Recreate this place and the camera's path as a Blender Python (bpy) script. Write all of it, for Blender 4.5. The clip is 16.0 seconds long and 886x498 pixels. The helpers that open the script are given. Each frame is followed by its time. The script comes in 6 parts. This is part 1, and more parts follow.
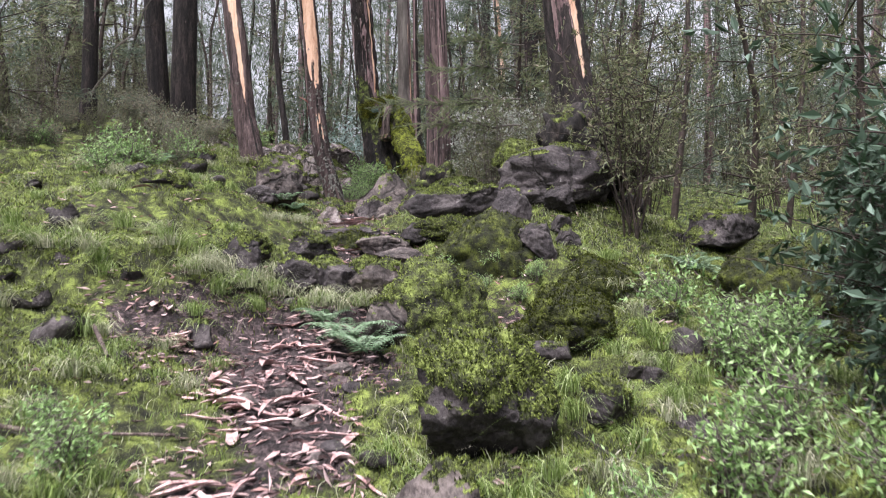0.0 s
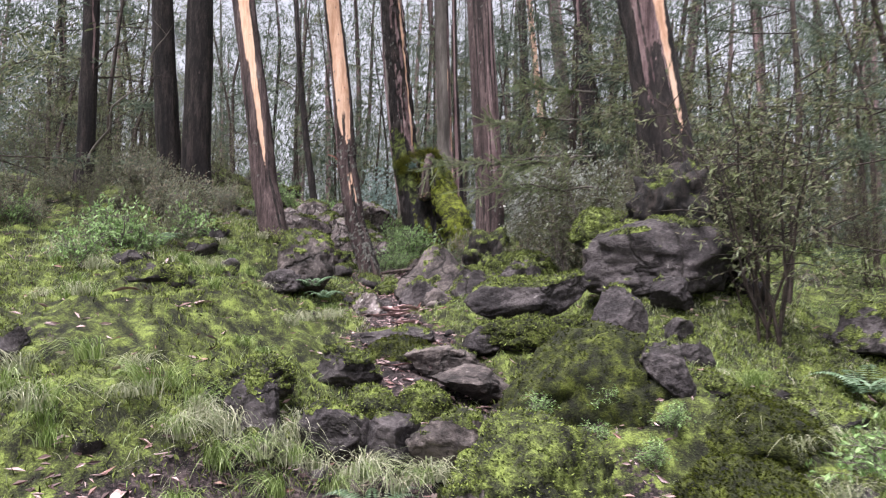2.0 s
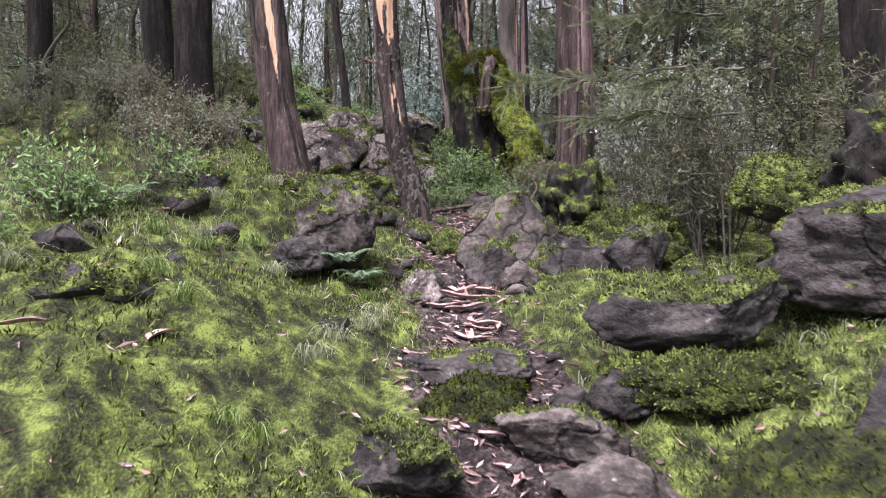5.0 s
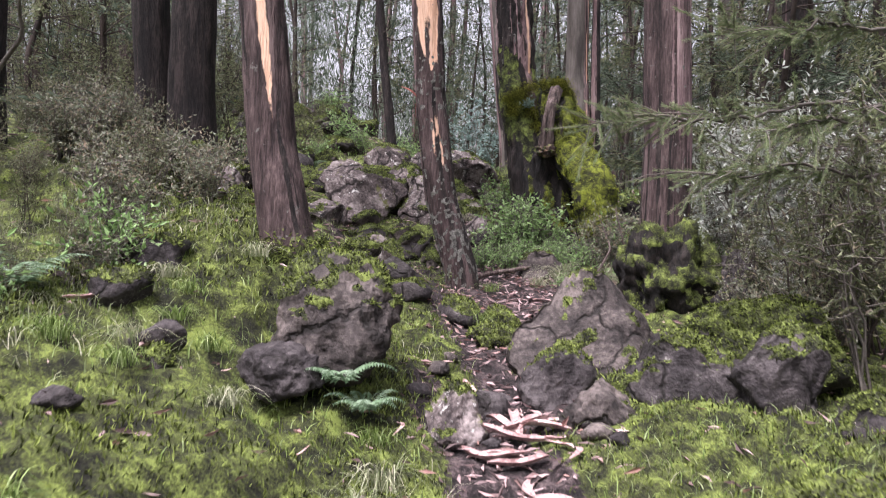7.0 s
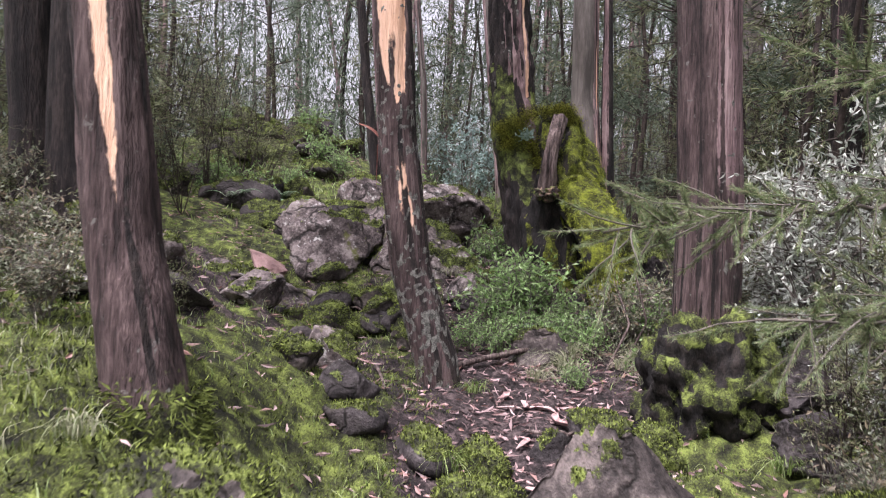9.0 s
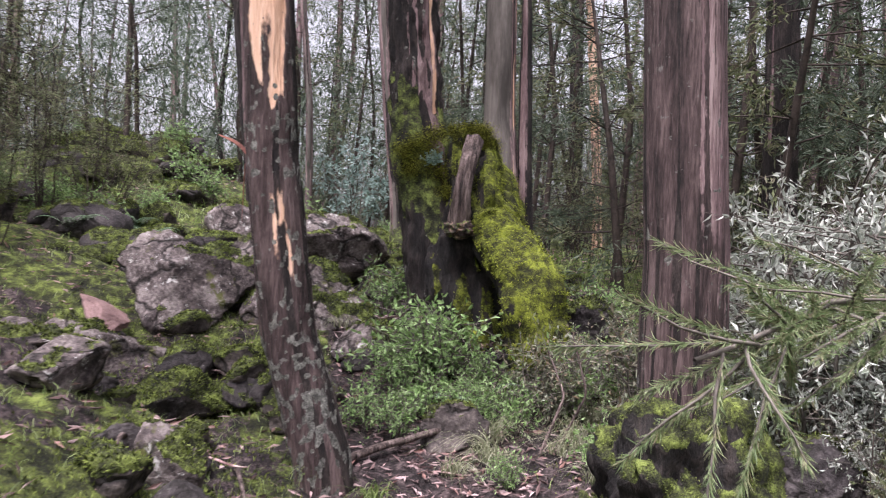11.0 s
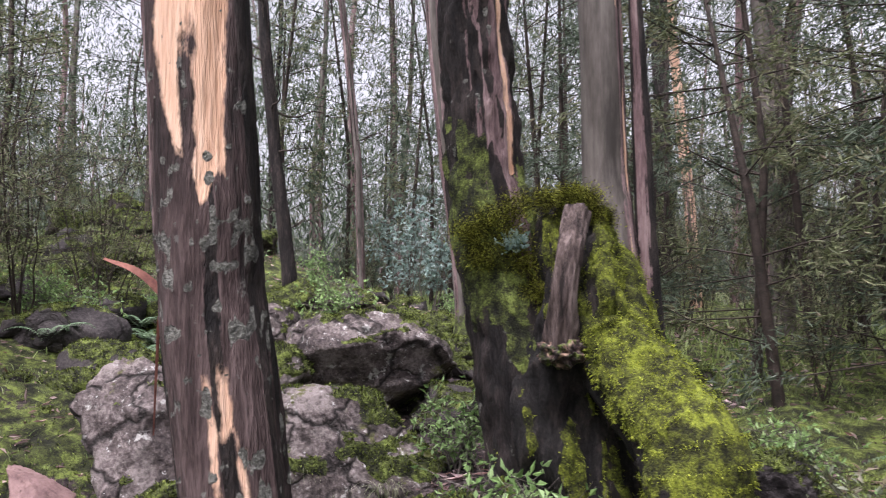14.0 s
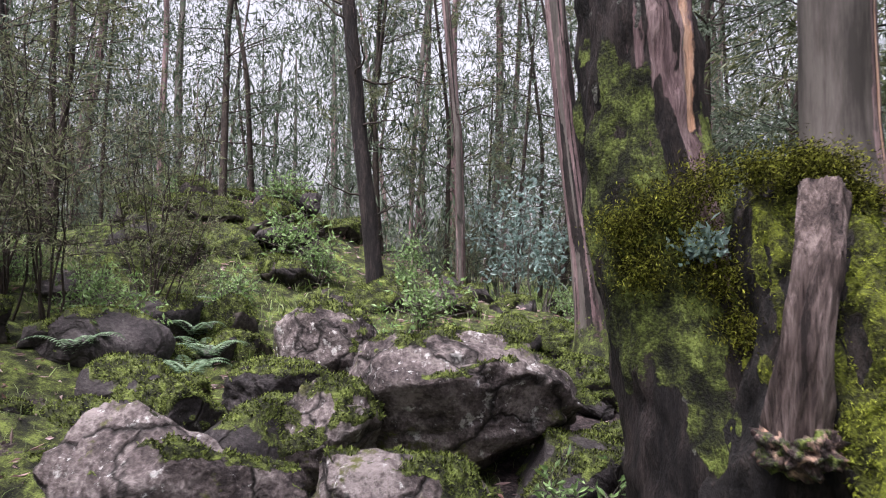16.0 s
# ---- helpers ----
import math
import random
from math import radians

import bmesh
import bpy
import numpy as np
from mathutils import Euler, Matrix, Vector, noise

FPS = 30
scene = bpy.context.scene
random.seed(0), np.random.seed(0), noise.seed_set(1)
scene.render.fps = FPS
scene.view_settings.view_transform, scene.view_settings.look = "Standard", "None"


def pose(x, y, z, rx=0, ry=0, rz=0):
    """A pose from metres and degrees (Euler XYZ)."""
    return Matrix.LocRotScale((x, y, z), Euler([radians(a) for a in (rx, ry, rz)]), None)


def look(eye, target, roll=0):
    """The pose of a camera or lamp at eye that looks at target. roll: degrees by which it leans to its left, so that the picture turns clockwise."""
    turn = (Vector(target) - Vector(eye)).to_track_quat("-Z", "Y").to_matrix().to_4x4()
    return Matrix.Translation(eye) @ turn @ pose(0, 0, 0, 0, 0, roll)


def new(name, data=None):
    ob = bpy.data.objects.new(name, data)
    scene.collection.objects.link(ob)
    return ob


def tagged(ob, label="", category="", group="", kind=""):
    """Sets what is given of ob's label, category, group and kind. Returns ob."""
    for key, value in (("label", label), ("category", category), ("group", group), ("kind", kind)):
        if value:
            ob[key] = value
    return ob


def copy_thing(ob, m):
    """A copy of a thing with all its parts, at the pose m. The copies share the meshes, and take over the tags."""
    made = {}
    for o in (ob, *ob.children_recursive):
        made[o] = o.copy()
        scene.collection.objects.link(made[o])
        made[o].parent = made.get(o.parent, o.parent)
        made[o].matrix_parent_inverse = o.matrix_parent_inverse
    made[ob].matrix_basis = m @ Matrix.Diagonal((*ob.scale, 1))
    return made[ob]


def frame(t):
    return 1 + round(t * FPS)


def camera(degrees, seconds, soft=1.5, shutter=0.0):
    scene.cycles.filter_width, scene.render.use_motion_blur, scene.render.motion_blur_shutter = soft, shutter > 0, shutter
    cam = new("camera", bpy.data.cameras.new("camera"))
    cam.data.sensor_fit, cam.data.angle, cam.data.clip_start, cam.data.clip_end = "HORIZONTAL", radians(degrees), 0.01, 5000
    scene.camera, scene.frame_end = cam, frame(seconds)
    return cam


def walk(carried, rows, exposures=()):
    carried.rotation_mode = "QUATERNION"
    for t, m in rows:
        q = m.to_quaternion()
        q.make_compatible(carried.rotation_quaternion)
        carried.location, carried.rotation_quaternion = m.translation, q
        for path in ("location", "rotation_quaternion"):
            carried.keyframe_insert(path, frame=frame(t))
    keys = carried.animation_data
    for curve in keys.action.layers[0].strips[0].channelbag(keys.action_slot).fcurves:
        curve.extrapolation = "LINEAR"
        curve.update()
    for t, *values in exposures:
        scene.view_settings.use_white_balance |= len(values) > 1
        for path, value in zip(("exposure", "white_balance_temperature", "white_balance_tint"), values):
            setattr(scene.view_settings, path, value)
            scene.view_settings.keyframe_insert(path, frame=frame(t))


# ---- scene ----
cam = camera(60.8, 16.0, soft=1.1, shutter=0.35)
METRES, EYE, TILT, LEAN, TURN = 11.0, 1.5, 0.0, 0.0, 0.0
ROWS = [
    (0.0, 0.0, 0.0, 0.0, 0.0, 0.0, 0.0),
    (0.5, -0.0045, 0.0356, 0.0108, -0.06, 1.26, 0.41),
    (1.0, -0.0221, 0.0645, 0.0223, -0.75, 3.62, 0.66),
    (1.5, -0.0307, 0.094, 0.0322, -1.04, 5.19, 0.78),
    (2.0, -0.0289, 0.1352, 0.0419, 1.97, 3.13, 0.61),
    (2.5, -0.0308, 0.1616, 0.0569, 3.29, -0.22, 0.41),
    (3.0, -0.0415, 0.1901, 0.0633, 3.21, -2.7, -0.14),
    (3.5, -0.0538, 0.2198, 0.0691, 2.3, -4.67, -0.47),
    (4.0, -0.0586, 0.2513, 0.0732, 2.61, -5.07, -0.3),
    (4.5, -0.0621, 0.2818, 0.0814, 3.42, -5.1, -0.14),
    (7.0, -0.0736, 0.4477, 0.1061, 8.61, -2.55, -1.63),
    (7.5, -0.077, 0.4761, 0.1197, 8.89, -2.61, -1.68),
    (8.0, -0.0742, 0.5106, 0.1238, 9.14, -2.48, -1.55),
    (8.5, -0.0732, 0.545, 0.1374, 9.29, -2.52, -1.45),
    (11.0, -0.0932, 0.6734, 0.155, 0.23, -0.16, -2.25),
    (11.5, -0.0927, 0.702, 0.1565, -3.27, 0.36, -1.96),
    (12.0, -0.0918, 0.7257, 0.1664, -5.46, 1.94, -1.55),
    (12.5, -0.0923, 0.7554, 0.1758, -5.14, 2.99, -1.13),
    (13.0, -0.097, 0.7763, 0.18, -1.64, 3.43, -0.72),
    (13.5, -0.1002, 0.8104, 0.1841, 1.84, 3.56, -0.2),
    (14.0, -0.104, 0.8307, 0.1894, 5.3, 3.23, 0.33),
    (14.5, -0.112, 0.8571, 0.1887, 7.61, 2.89, 0.69),
    (15.0, -0.1202, 0.8941, 0.1966, 8.92, 3.06, 0.6),
    (15.5, -0.1259, 0.9174, 0.2009, 10.89, 2.54, 0.11),
    (16.0, -0.122, 0.9522, 0.2016, 13.26, 2.07, -0.44),
]
walk(cam, [(t, pose(0, 0, EYE, TILT, LEAN, TURN) @ pose(METRES * x, METRES * y, METRES * z, 90 + pitch, roll, yaw)) for t, x, y, z, yaw, pitch, roll in ROWS],
     [(0.0, 1.12, 6200, 19), (4.5, 1.12, 6200, 21), (8.5, 1.15, 6250, 24), (16.0, 1.2, 6200, 22)])

# ---- world and light ----
world = bpy.data.worlds.new("overcast_sky")
scene.world = world
world.use_nodes = True
wn, wl = world.node_tree.nodes, world.node_tree.links
sky = wn.new("ShaderNodeTexSky")
sky.sky_type, sky.sun_disc = "NISHITA", False
sky.sun_elevation, sky.sun_rotation = radians(67), radians(208)
sky.air_density, sky.dust_density, sky.ozone_density = 1.0, 6.0, 1.0
pale = wn.new("ShaderNodeHueSaturation")
pale.inputs["Saturation"].default_value = 0.18
wl.new(sky.outputs[0], pale.inputs["Color"])
wl.new(pale.outputs[0], wn["Background"].inputs[0])
wn["Background"].inputs[1].default_value = 0.15
sun = new("sun", bpy.data.lights.new("sun", "SUN"))
sun.data.energy, sun.data.angle, sun.data.color = 3.8, radians(22), (1.0, 0.97, 0.93)
sun.matrix_world = look((0, 0, 20), (4.0, 7.5, 0))


# ---- numeric noise ----
def lattice(i, j, k, seed):
    h = (i * 374761393 + j * 668265263 + k * 2147483647 + seed * 974634777) & 0xFFFFFFFF
    h = ((h ^ (h >> 13)) * 1274126177) & 0xFFFFFFFF
    h = ((h ^ (h >> 16)) * 2246822519) & 0xFFFFFFFF
    return ((h ^ (h >> 15)) & 0xFFFF) / 32767.5 - 1.0


def vnoise(p, seed=0):
    """Smooth value noise in -1..1 at the rows of p."""
    p = np.asarray(p, float)
    c = np.floor(p).astype(np.int64)
    f = p - c
    f = f * f * (3 - 2 * f)
    out = 0.0
    for a in (0, 1):
        for b in (0, 1):
            for d in (0, 1):
                w = (f[:, 0] if a else 1 - f[:, 0]) * (f[:, 1] if b else 1 - f[:, 1]) * (f[:, 2] if d else 1 - f[:, 2])
                out = out + w * lattice(c[:, 0] + a, c[:, 1] + b, c[:, 2] + d, seed)
    return out


def fbm(p, octaves=4, seed=0, gain=0.5):
    p = np.asarray(p, float)
    total, amp = 0.0, 1.0
    for o in range(octaves):
        total = total + amp * vnoise(p * 2 ** o + 17.3 * o, seed + o)
        amp *= gain
    return total


# ---- mesh helpers ----
def mesh(name, verts, faces, mats, index=None, smooth=True, attr=None):
    """A mesh from arrays; faces: an (n, 3) or (n, 4) array, or a list of such."""
    verts = np.asarray(verts, np.float32)
    parts = [np.asarray(f, np.int32) for f in (faces if isinstance(faces, list) else [faces])]
    me = bpy.data.meshes.new(name)
    me.vertices.add(len(verts))
    me.vertices.foreach_set("co", verts.ravel())
    loops = np.concatenate([f.ravel() for f in parts])
    sizes = np.concatenate([np.full(len(f), f.shape[1], np.int32) for f in parts])
    me.loops.add(len(loops))
    me.loops.foreach_set("vertex_index", loops)
    me.polygons.add(len(sizes))
    me.polygons.foreach_set("loop_start", np.concatenate([[0], np.cumsum(sizes)[:-1]]).astype(np.int32))
    for m in (mats if isinstance(mats, (list, tuple)) else [mats]):
        me.materials.append(m)
    if index is not None:
        me.polygons.foreach_set("material_index", np.asarray(index, np.int32))
    me.polygons.foreach_set("use_smooth", np.full(len(sizes), smooth))
    for key, values in (attr or {}).items():
        me.attributes.new(key, "FLOAT", "POINT").data.foreach_set("value", np.asarray(values, np.float32))
    me.update(calc_edges=True)
    return me


def thing(name, at, label, category, group="", kind=""):
    ob = new(name)
    ob.empty_display_size = 0.1
    ob.matrix_basis = pose(*at)
    return tagged(ob, label, category, group, kind)


def part(name, me, parent, label=""):
    """One mesh as a part; its vertices are in the parent's own space."""
    ob = new(name, me)
    ob.parent = parent
    return tagged(ob, label) if label else ob


def tube_arrays(path, radii, segs, rough=0.0, freq=9.0, stretch=0.25, seed=0, lobes=0.0):
    """Rings round a path, with uneven skin. Returns verts, quads, ring angles and heights."""
    path, radii = np.asarray(path, float), np.asarray(radii, float)
    n = len(path)
    tang = np.gradient(path, axis=0)
    tang /= np.linalg.norm(tang, axis=1)[:, None] + 1e-9
    ref = np.array([0.0, 1.0, 0.0]) if abs(tang[:, 2]).mean() > 0.5 else np.array([0.0, 0.0, 1.0])
    side = np.cross(ref, tang)
    side /= np.linalg.norm(side, axis=1)[:, None] + 1e-9
    up = np.cross(tang, side)
    th = np.linspace(0, 2 * np.pi, segs, endpoint=False)
    # at a trunk: angle 0 looks along +x, 90 degrees along +y
    dirs = np.cos(th)[None, :, None] * side[:, None, :] + np.sin(th)[None, :, None] * up[:, None, :]
    r = np.repeat(radii[:, None], segs, 1)
    if rough:
        along = np.concatenate([[0], np.cumsum(np.linalg.norm(np.diff(path, axis=0), axis=1))])
        q = np.stack([np.cos(th)[None, :] * np.ones((n, 1)) * freq * radii.mean(), np.sin(th)[None, :] * np.ones((n, 1)) * freq * radii.mean(),
                      np.repeat(along[:, None], segs, 1) * freq * stretch], -1).reshape(-1, 3)
        r = r + rough * fbm(q, 4, seed).reshape(n, segs)
    if lobes:
        r = r * (1 + lobes * np.sin(3 * th + seed)[None, :])
    v = path[:, None, :] + dirs * r[:, :, None]
    i, j = np.meshgrid(np.arange(n - 1), np.arange(segs), indexing="ij")
    a, b = i * segs + j, i * segs + (j + 1) % segs
    f = np.stack([a, b, b + segs, a + segs], -1).reshape(-1, 4)
    return v.reshape(-1, 3), f, th, dirs


def joined(pieces):
    """Verts and faces of several (verts, faces) pairs in one."""
    v, f, at = [], [], 0
    for pv, pf in pieces:
        v.append(pv)
        f.append(np.asarray(pf) + at)
        at += len(pv)
    return np.concatenate(v), np.concatenate(f)


def leaves(points, dirs, length, width, rng, droop=0.0, fold=0.25):
    """Four-cornered folded leaves at points along dirs. Returns verts and triangles."""
    points, dirs = np.asarray(points, float), np.asarray(dirs, float)
    n = len(points)
    dirs = dirs + np.array([0, 0, -droop])
    dirs = dirs / (np.linalg.norm(dirs, axis=1)[:, None] + 1e-9)
    ln = (length * rng.uniform(0.6, 1.25, n))[:, None]
    wd = (width * rng.uniform(0.7, 1.2, n))[:, None]
    s = np.cross(dirs, rng.normal(size=(n, 3)))
    s /= np.linalg.norm(s, axis=1)[:, None] + 1e-9
    nrm = np.cross(s, dirs)
    mid = points + dirs * ln * 0.45
    v = np.stack([points, mid + s * wd * 0.5 + nrm * wd * fold, points + dirs * ln - nrm * ln * 0.08, mid - s * wd * 0.5 + nrm * wd * fold], 1).reshape(-1, 3)
    k = np.arange(n)[:, None] * 4
    f = np.concatenate([k + [0, 1, 2], k + [0, 2, 3]], 1).reshape(-1, 3)
    return v, f


def blades(roots, lean, height, width, rng, steps=4, droop=1.0):
    """Arching grass blades, tapering to a point. lean: (n, 2) sideways reach."""
    n = len(roots)
    t = np.linspace(0, 1, steps + 1)
    h = (height * rng.uniform(0.5, 1.2, n))[:, None]
    rise = h * (t - droop * 0.5 * t ** 2.4)[None, :]
    out = np.asarray(lean)[:, None, :] * (t ** 1.7)[None, :, None] * h[:, :, None]
    c = np.asarray(roots)[:, None, :] + np.concatenate([out, rise[:, :, None]], 2)
    ang = rng.uniform(0, np.pi, n)
    s = np.stack([np.cos(ang), np.sin(ang), np.zeros(n)], 1)[:, None, :] * (width * rng.uniform(0.6, 1.3, n))[:, None, None] * (1 - t ** 1.5)[None, :, None]
    v = np.stack([c - s * 0.5, c + s * 0.5], 2).reshape(n, -1, 3)
    base = np.arange(n)[:, None, None] * (2 * (steps + 1))
    q = np.array([[2 * i, 2 * i + 1, 2 * i + 3, 2 * i + 2] for i in range(steps)])
    return v.reshape(-1, 3), (base + q[None]).reshape(-1, 4)


# ---- materials ----
def tone(n, l, vec, colours, scale, stretch=(1, 1, 1), fine=90.0, fine_mix=0.35):
    """Colours over two scales of noise. Returns the colour and the height sockets."""
    mp = n.new("ShaderNodeMapping")
    mp.inputs["Scale"].default_value = stretch
    l.new(vec, mp.inputs[0])
    big, small = n.new("ShaderNodeTexNoise"), n.new("ShaderNodeTexNoise")
    for t, sc, detail in ((big, scale, 6), (small, fine, 3)):
        t.inputs["Scale"].default_value, t.inputs["Detail"].default_value, t.inputs["Roughness"].default_value = sc, detail, 0.65
        l.new(mp.outputs[0], t.inputs["Vector"])
    sub, mix = n.new("ShaderNodeMath"), n.new("ShaderNodeMath")
    sub.operation, sub.inputs[1].default_value = "SUBTRACT", 0.5
    mix.operation, mix.inputs[1].default_value = "MULTIPLY_ADD", fine_mix
    l.new(small.outputs["Fac"], sub.inputs[0])
    l.new(sub.outputs[0], mix.inputs[0])
    l.new(big.outputs["Fac"], mix.inputs[2])
    ramp = n.new("ShaderNodeValToRGB")
    k = len(colours)
    for i, c in enumerate(colours):
        e = ramp.color_ramp.elements[i] if i < 2 else ramp.color_ramp.elements.new(1.0)
        e.position, e.color = 0.34 + 0.32 * i / max(k - 1, 1), (*[u ** 1.2 for u in c], 1)
    l.new(mix.outputs[0], ramp.inputs[0])
    return ramp.outputs[0], mix.outputs[0]


def surface(name, colours, scale=8.0, stretch=(1, 1, 1), rough=0.85, bump=0.4, fine=90.0, fine_mix=0.35, spots=(), layers=(), cracks=0.0):
    """A surface of noise tones with relief. spots: (colour, scale, threshold); layers, each laid where the mesh's own field of
    that name is above nought, with a ragged edge: (field, colours, scale, stretch, raggedness)."""
    m = bpy.data.materials.new(name)
    m.use_nodes = True
    n, l = m.node_tree.nodes, m.node_tree.links
    b = n["Principled BSDF"]
    co, info, add, mul = n.new("ShaderNodeTexCoord"), n.new("ShaderNodeObjectInfo"), n.new("ShaderNodeVectorMath"), n.new("ShaderNodeMath")
    mul.operation, mul.inputs[1].default_value = "MULTIPLY", 37.0
    l.new(co.outputs["Object"], add.inputs[0])
    l.new(info.outputs["Random"], mul.inputs[0])
    l.new(mul.outputs[0], add.inputs[1])
    vec = add.outputs[0]
    out, high = tone(n, l, vec, colours, scale, stretch, fine, fine_mix)

    def over(a, c, factor):
        mx = n.new("ShaderNodeMix")
        mx.data_type = "RGBA"
        l.new(factor, mx.inputs["Factor"])
        l.new(a, mx.inputs["A"])
        if isinstance(c, tuple):
            mx.inputs["B"].default_value = (*c, 1)
        else:
            l.new(c, mx.inputs["B"])
        return mx.outputs["Result"]

    for colour, sc, limit in spots:
        st, r2 = n.new("ShaderNodeTexNoise"), n.new("ShaderNodeValToRGB")
        st.inputs["Scale"].default_value, st.inputs["Detail"].default_value, st.inputs["Roughness"].default_value = sc, 5, 0.7
        l.new(vec, st.inputs["Vector"])
        r2.color_ramp.elements[0].position, r2.color_ramp.elements[1].position = limit, limit + 0.05
        l.new(st.outputs["Fac"], r2.inputs[0])
        out = over(out, colour, r2.outputs[0])
    if cracks:
        warp, shift, vo, line = n.new("ShaderNodeTexNoise"), n.new("ShaderNodeMix"), n.new("ShaderNodeTexVoronoi"), n.new("ShaderNodeValToRGB")
        warp.inputs["Scale"].default_value, warp.inputs["Detail"].default_value = 5.0, 4
        l.new(vec, warp.inputs["Vector"])
        shift.data_type, shift.inputs["Factor"].default_value = "VECTOR", 0.22
        l.new(vec, shift.inputs[4])
        l.new(warp.outputs["Color"], shift.inputs[5])
        vo.feature = "DISTANCE_TO_EDGE"
        vo.inputs["Scale"].default_value = cracks
        l.new(shift.outputs[1], vo.inputs["Vector"])
        line.color_ramp.elements[0].position, line.color_ramp.elements[1].position = 0.0, 0.045
        line.color_ramp.elements[0].color, line.color_ramp.elements[1].color = (1, 1, 1, 1), (0, 0, 0, 1)
        l.new(vo.outputs["Distance"], line.inputs[0])
        out = over(out, (0.012, 0.01, 0.009), line.outputs[0])
        deep = n.new("ShaderNodeMath")
        deep.operation, deep.inputs[1].default_value = "MULTIPLY_ADD", -0.5
        l.new(line.outputs[0], deep.inputs[0])
        l.new(high, deep.inputs[2])
        high = deep.outputs[0]
    for field, cols, sc, st, ragged in layers:
        at, ed, ad, r3 = n.new("ShaderNodeAttribute"), n.new("ShaderNodeTexNoise"), n.new("ShaderNodeMath"), n.new("ShaderNodeValToRGB")
        at.attribute_name = field
        ed.inputs["Scale"].default_value, ed.inputs["Detail"].default_value, ed.inputs["Roughness"].default_value = 26.0, 5, 0.65
        mp = n.new("ShaderNodeMapping")
        mp.inputs["Scale"].default_value = (1, 1, 0.45 if st[2] < 0.5 else 1)
        l.new(vec, mp.inputs[0])
        l.new(mp.outputs[0], ed.inputs["Vector"])
        ad.operation, ad.inputs[1].default_value = "MULTIPLY_ADD", ragged
        l.new(ed.outputs["Fac"], ad.inputs[0])
        l.new(at.outputs["Fac"], ad.inputs[2])
        r3.color_ramp.elements[0].position, r3.color_ramp.elements[1].position = 0.5 * ragged, 0.5 * ragged + 0.06
        l.new(ad.outputs[0], r3.inputs[0])
        c, h = tone(n, l, vec, cols, sc, st, 120, 0.5)
        out = over(out, c, r3.outputs[0])
        mh = n.new("ShaderNodeMix")
        l.new(r3.outputs[0], mh.inputs[0])
        l.new(high, mh.inputs[2])
        l.new(h, mh.inputs[3])
        high = mh.outputs[0]
    l.new(out, b.inputs["Base Color"])
    b.inputs["Roughness"].default_value = rough
    b.inputs["Specular IOR Level"].default_value = 0.3
    if bump:
        bp = n.new("ShaderNodeBump")
        bp.inputs["Strength"].default_value, bp.inputs["Distance"].default_value = bump, 0.02
        l.new(high, bp.inputs["Height"])
        l.new(bp.outputs[0], b.inputs["Normal"])
    return m


def leaf(name, colours, rough=0.5, through_light=0.35):
    """Leaves and blades: colour varied from piece to piece, some light passing through."""
    m = bpy.data.materials.new(name)
    m.use_nodes = True
    n, l = m.node_tree.nodes, m.node_tree.links
    b, outn = n["Principled BSDF"], n["Material Output"]
    geo = n.new("ShaderNodeNewGeometry")
    ramp = n.new("ShaderNodeValToRGB")
    k = len(colours)
    for i, c in enumerate(colours):
        e = ramp.color_ramp.elements[i] if i < 2 else ramp.color_ramp.elements.new(1.0)
        e.position, e.color = i / max(k - 1, 1), (*[u ** 1.12 for u in c], 1)
    l.new(geo.outputs["Random Per Island"], ramp.inputs[0])
    l.new(ramp.outputs[0], b.inputs["Base Color"])
    b.inputs["Roughness"].default_value = rough
    b.inputs["Specular IOR Level"].default_value = 0.08 if rough > 0.7 else 0.35
    tr = n.new("ShaderNodeBsdfTranslucent")
    l.new(ramp.outputs[0], tr.inputs["Color"])
    mx = n.new("ShaderNodeMixShader")
    mx.inputs[0].default_value = through_light
    l.new(b.outputs[0], mx.inputs[1])
    l.new(tr.outputs[0], mx.inputs[2])
    l.new(mx.outputs[0], outn.inputs["Surface"])
    return m


MOSS_TONES = [(0.009, 0.009, 0.005), (0.036, 0.041, 0.016), (0.1, 0.121, 0.035), (0.21, 0.255, 0.075)]
MOSS_LAYER = ("moss", MOSS_TONES, 13, (1, 1, 1), 0.7)
PALE_TONES = [(0.5, 0.31, 0.21), (0.68, 0.47, 0.35), (0.76, 0.57, 0.45)]
PINK_TONES = [(0.085, 0.057, 0.058), (0.2, 0.14, 0.142), (0.34, 0.262, 0.256)]
DARK_TONES = [(0.01, 0.008, 0.008), (0.03, 0.023, 0.021), (0.07, 0.055, 0.05)]
LICHEN_TONES = [(0.07, 0.072, 0.064), (0.15, 0.15, 0.135), (0.27, 0.27, 0.245)]
ROCK = surface("basalt", [(0.024, 0.02, 0.021), (0.056, 0.049, 0.05), (0.11, 0.097, 0.097)], 4, rough=0.85, bump=1.0, fine=45, fine_mix=0.6, spots=[((0.2, 0.19, 0.18), 16, 0.66)], layers=[MOSS_LAYER], cracks=2.6)
ROCK_LICHEN = surface("lichened_basalt", [(0.05, 0.041, 0.041), (0.15, 0.126, 0.122), (0.3, 0.265, 0.255)], 5, rough=0.9, bump=1.0, fine=45, fine_mix=0.6,
                      spots=[((0.09, 0.095, 0.03), 4, 0.6), ((0.42, 0.41, 0.39), 9, 0.6), ((0.5, 0.5, 0.48), 24, 0.63)], layers=[MOSS_LAYER], cracks=2.8)
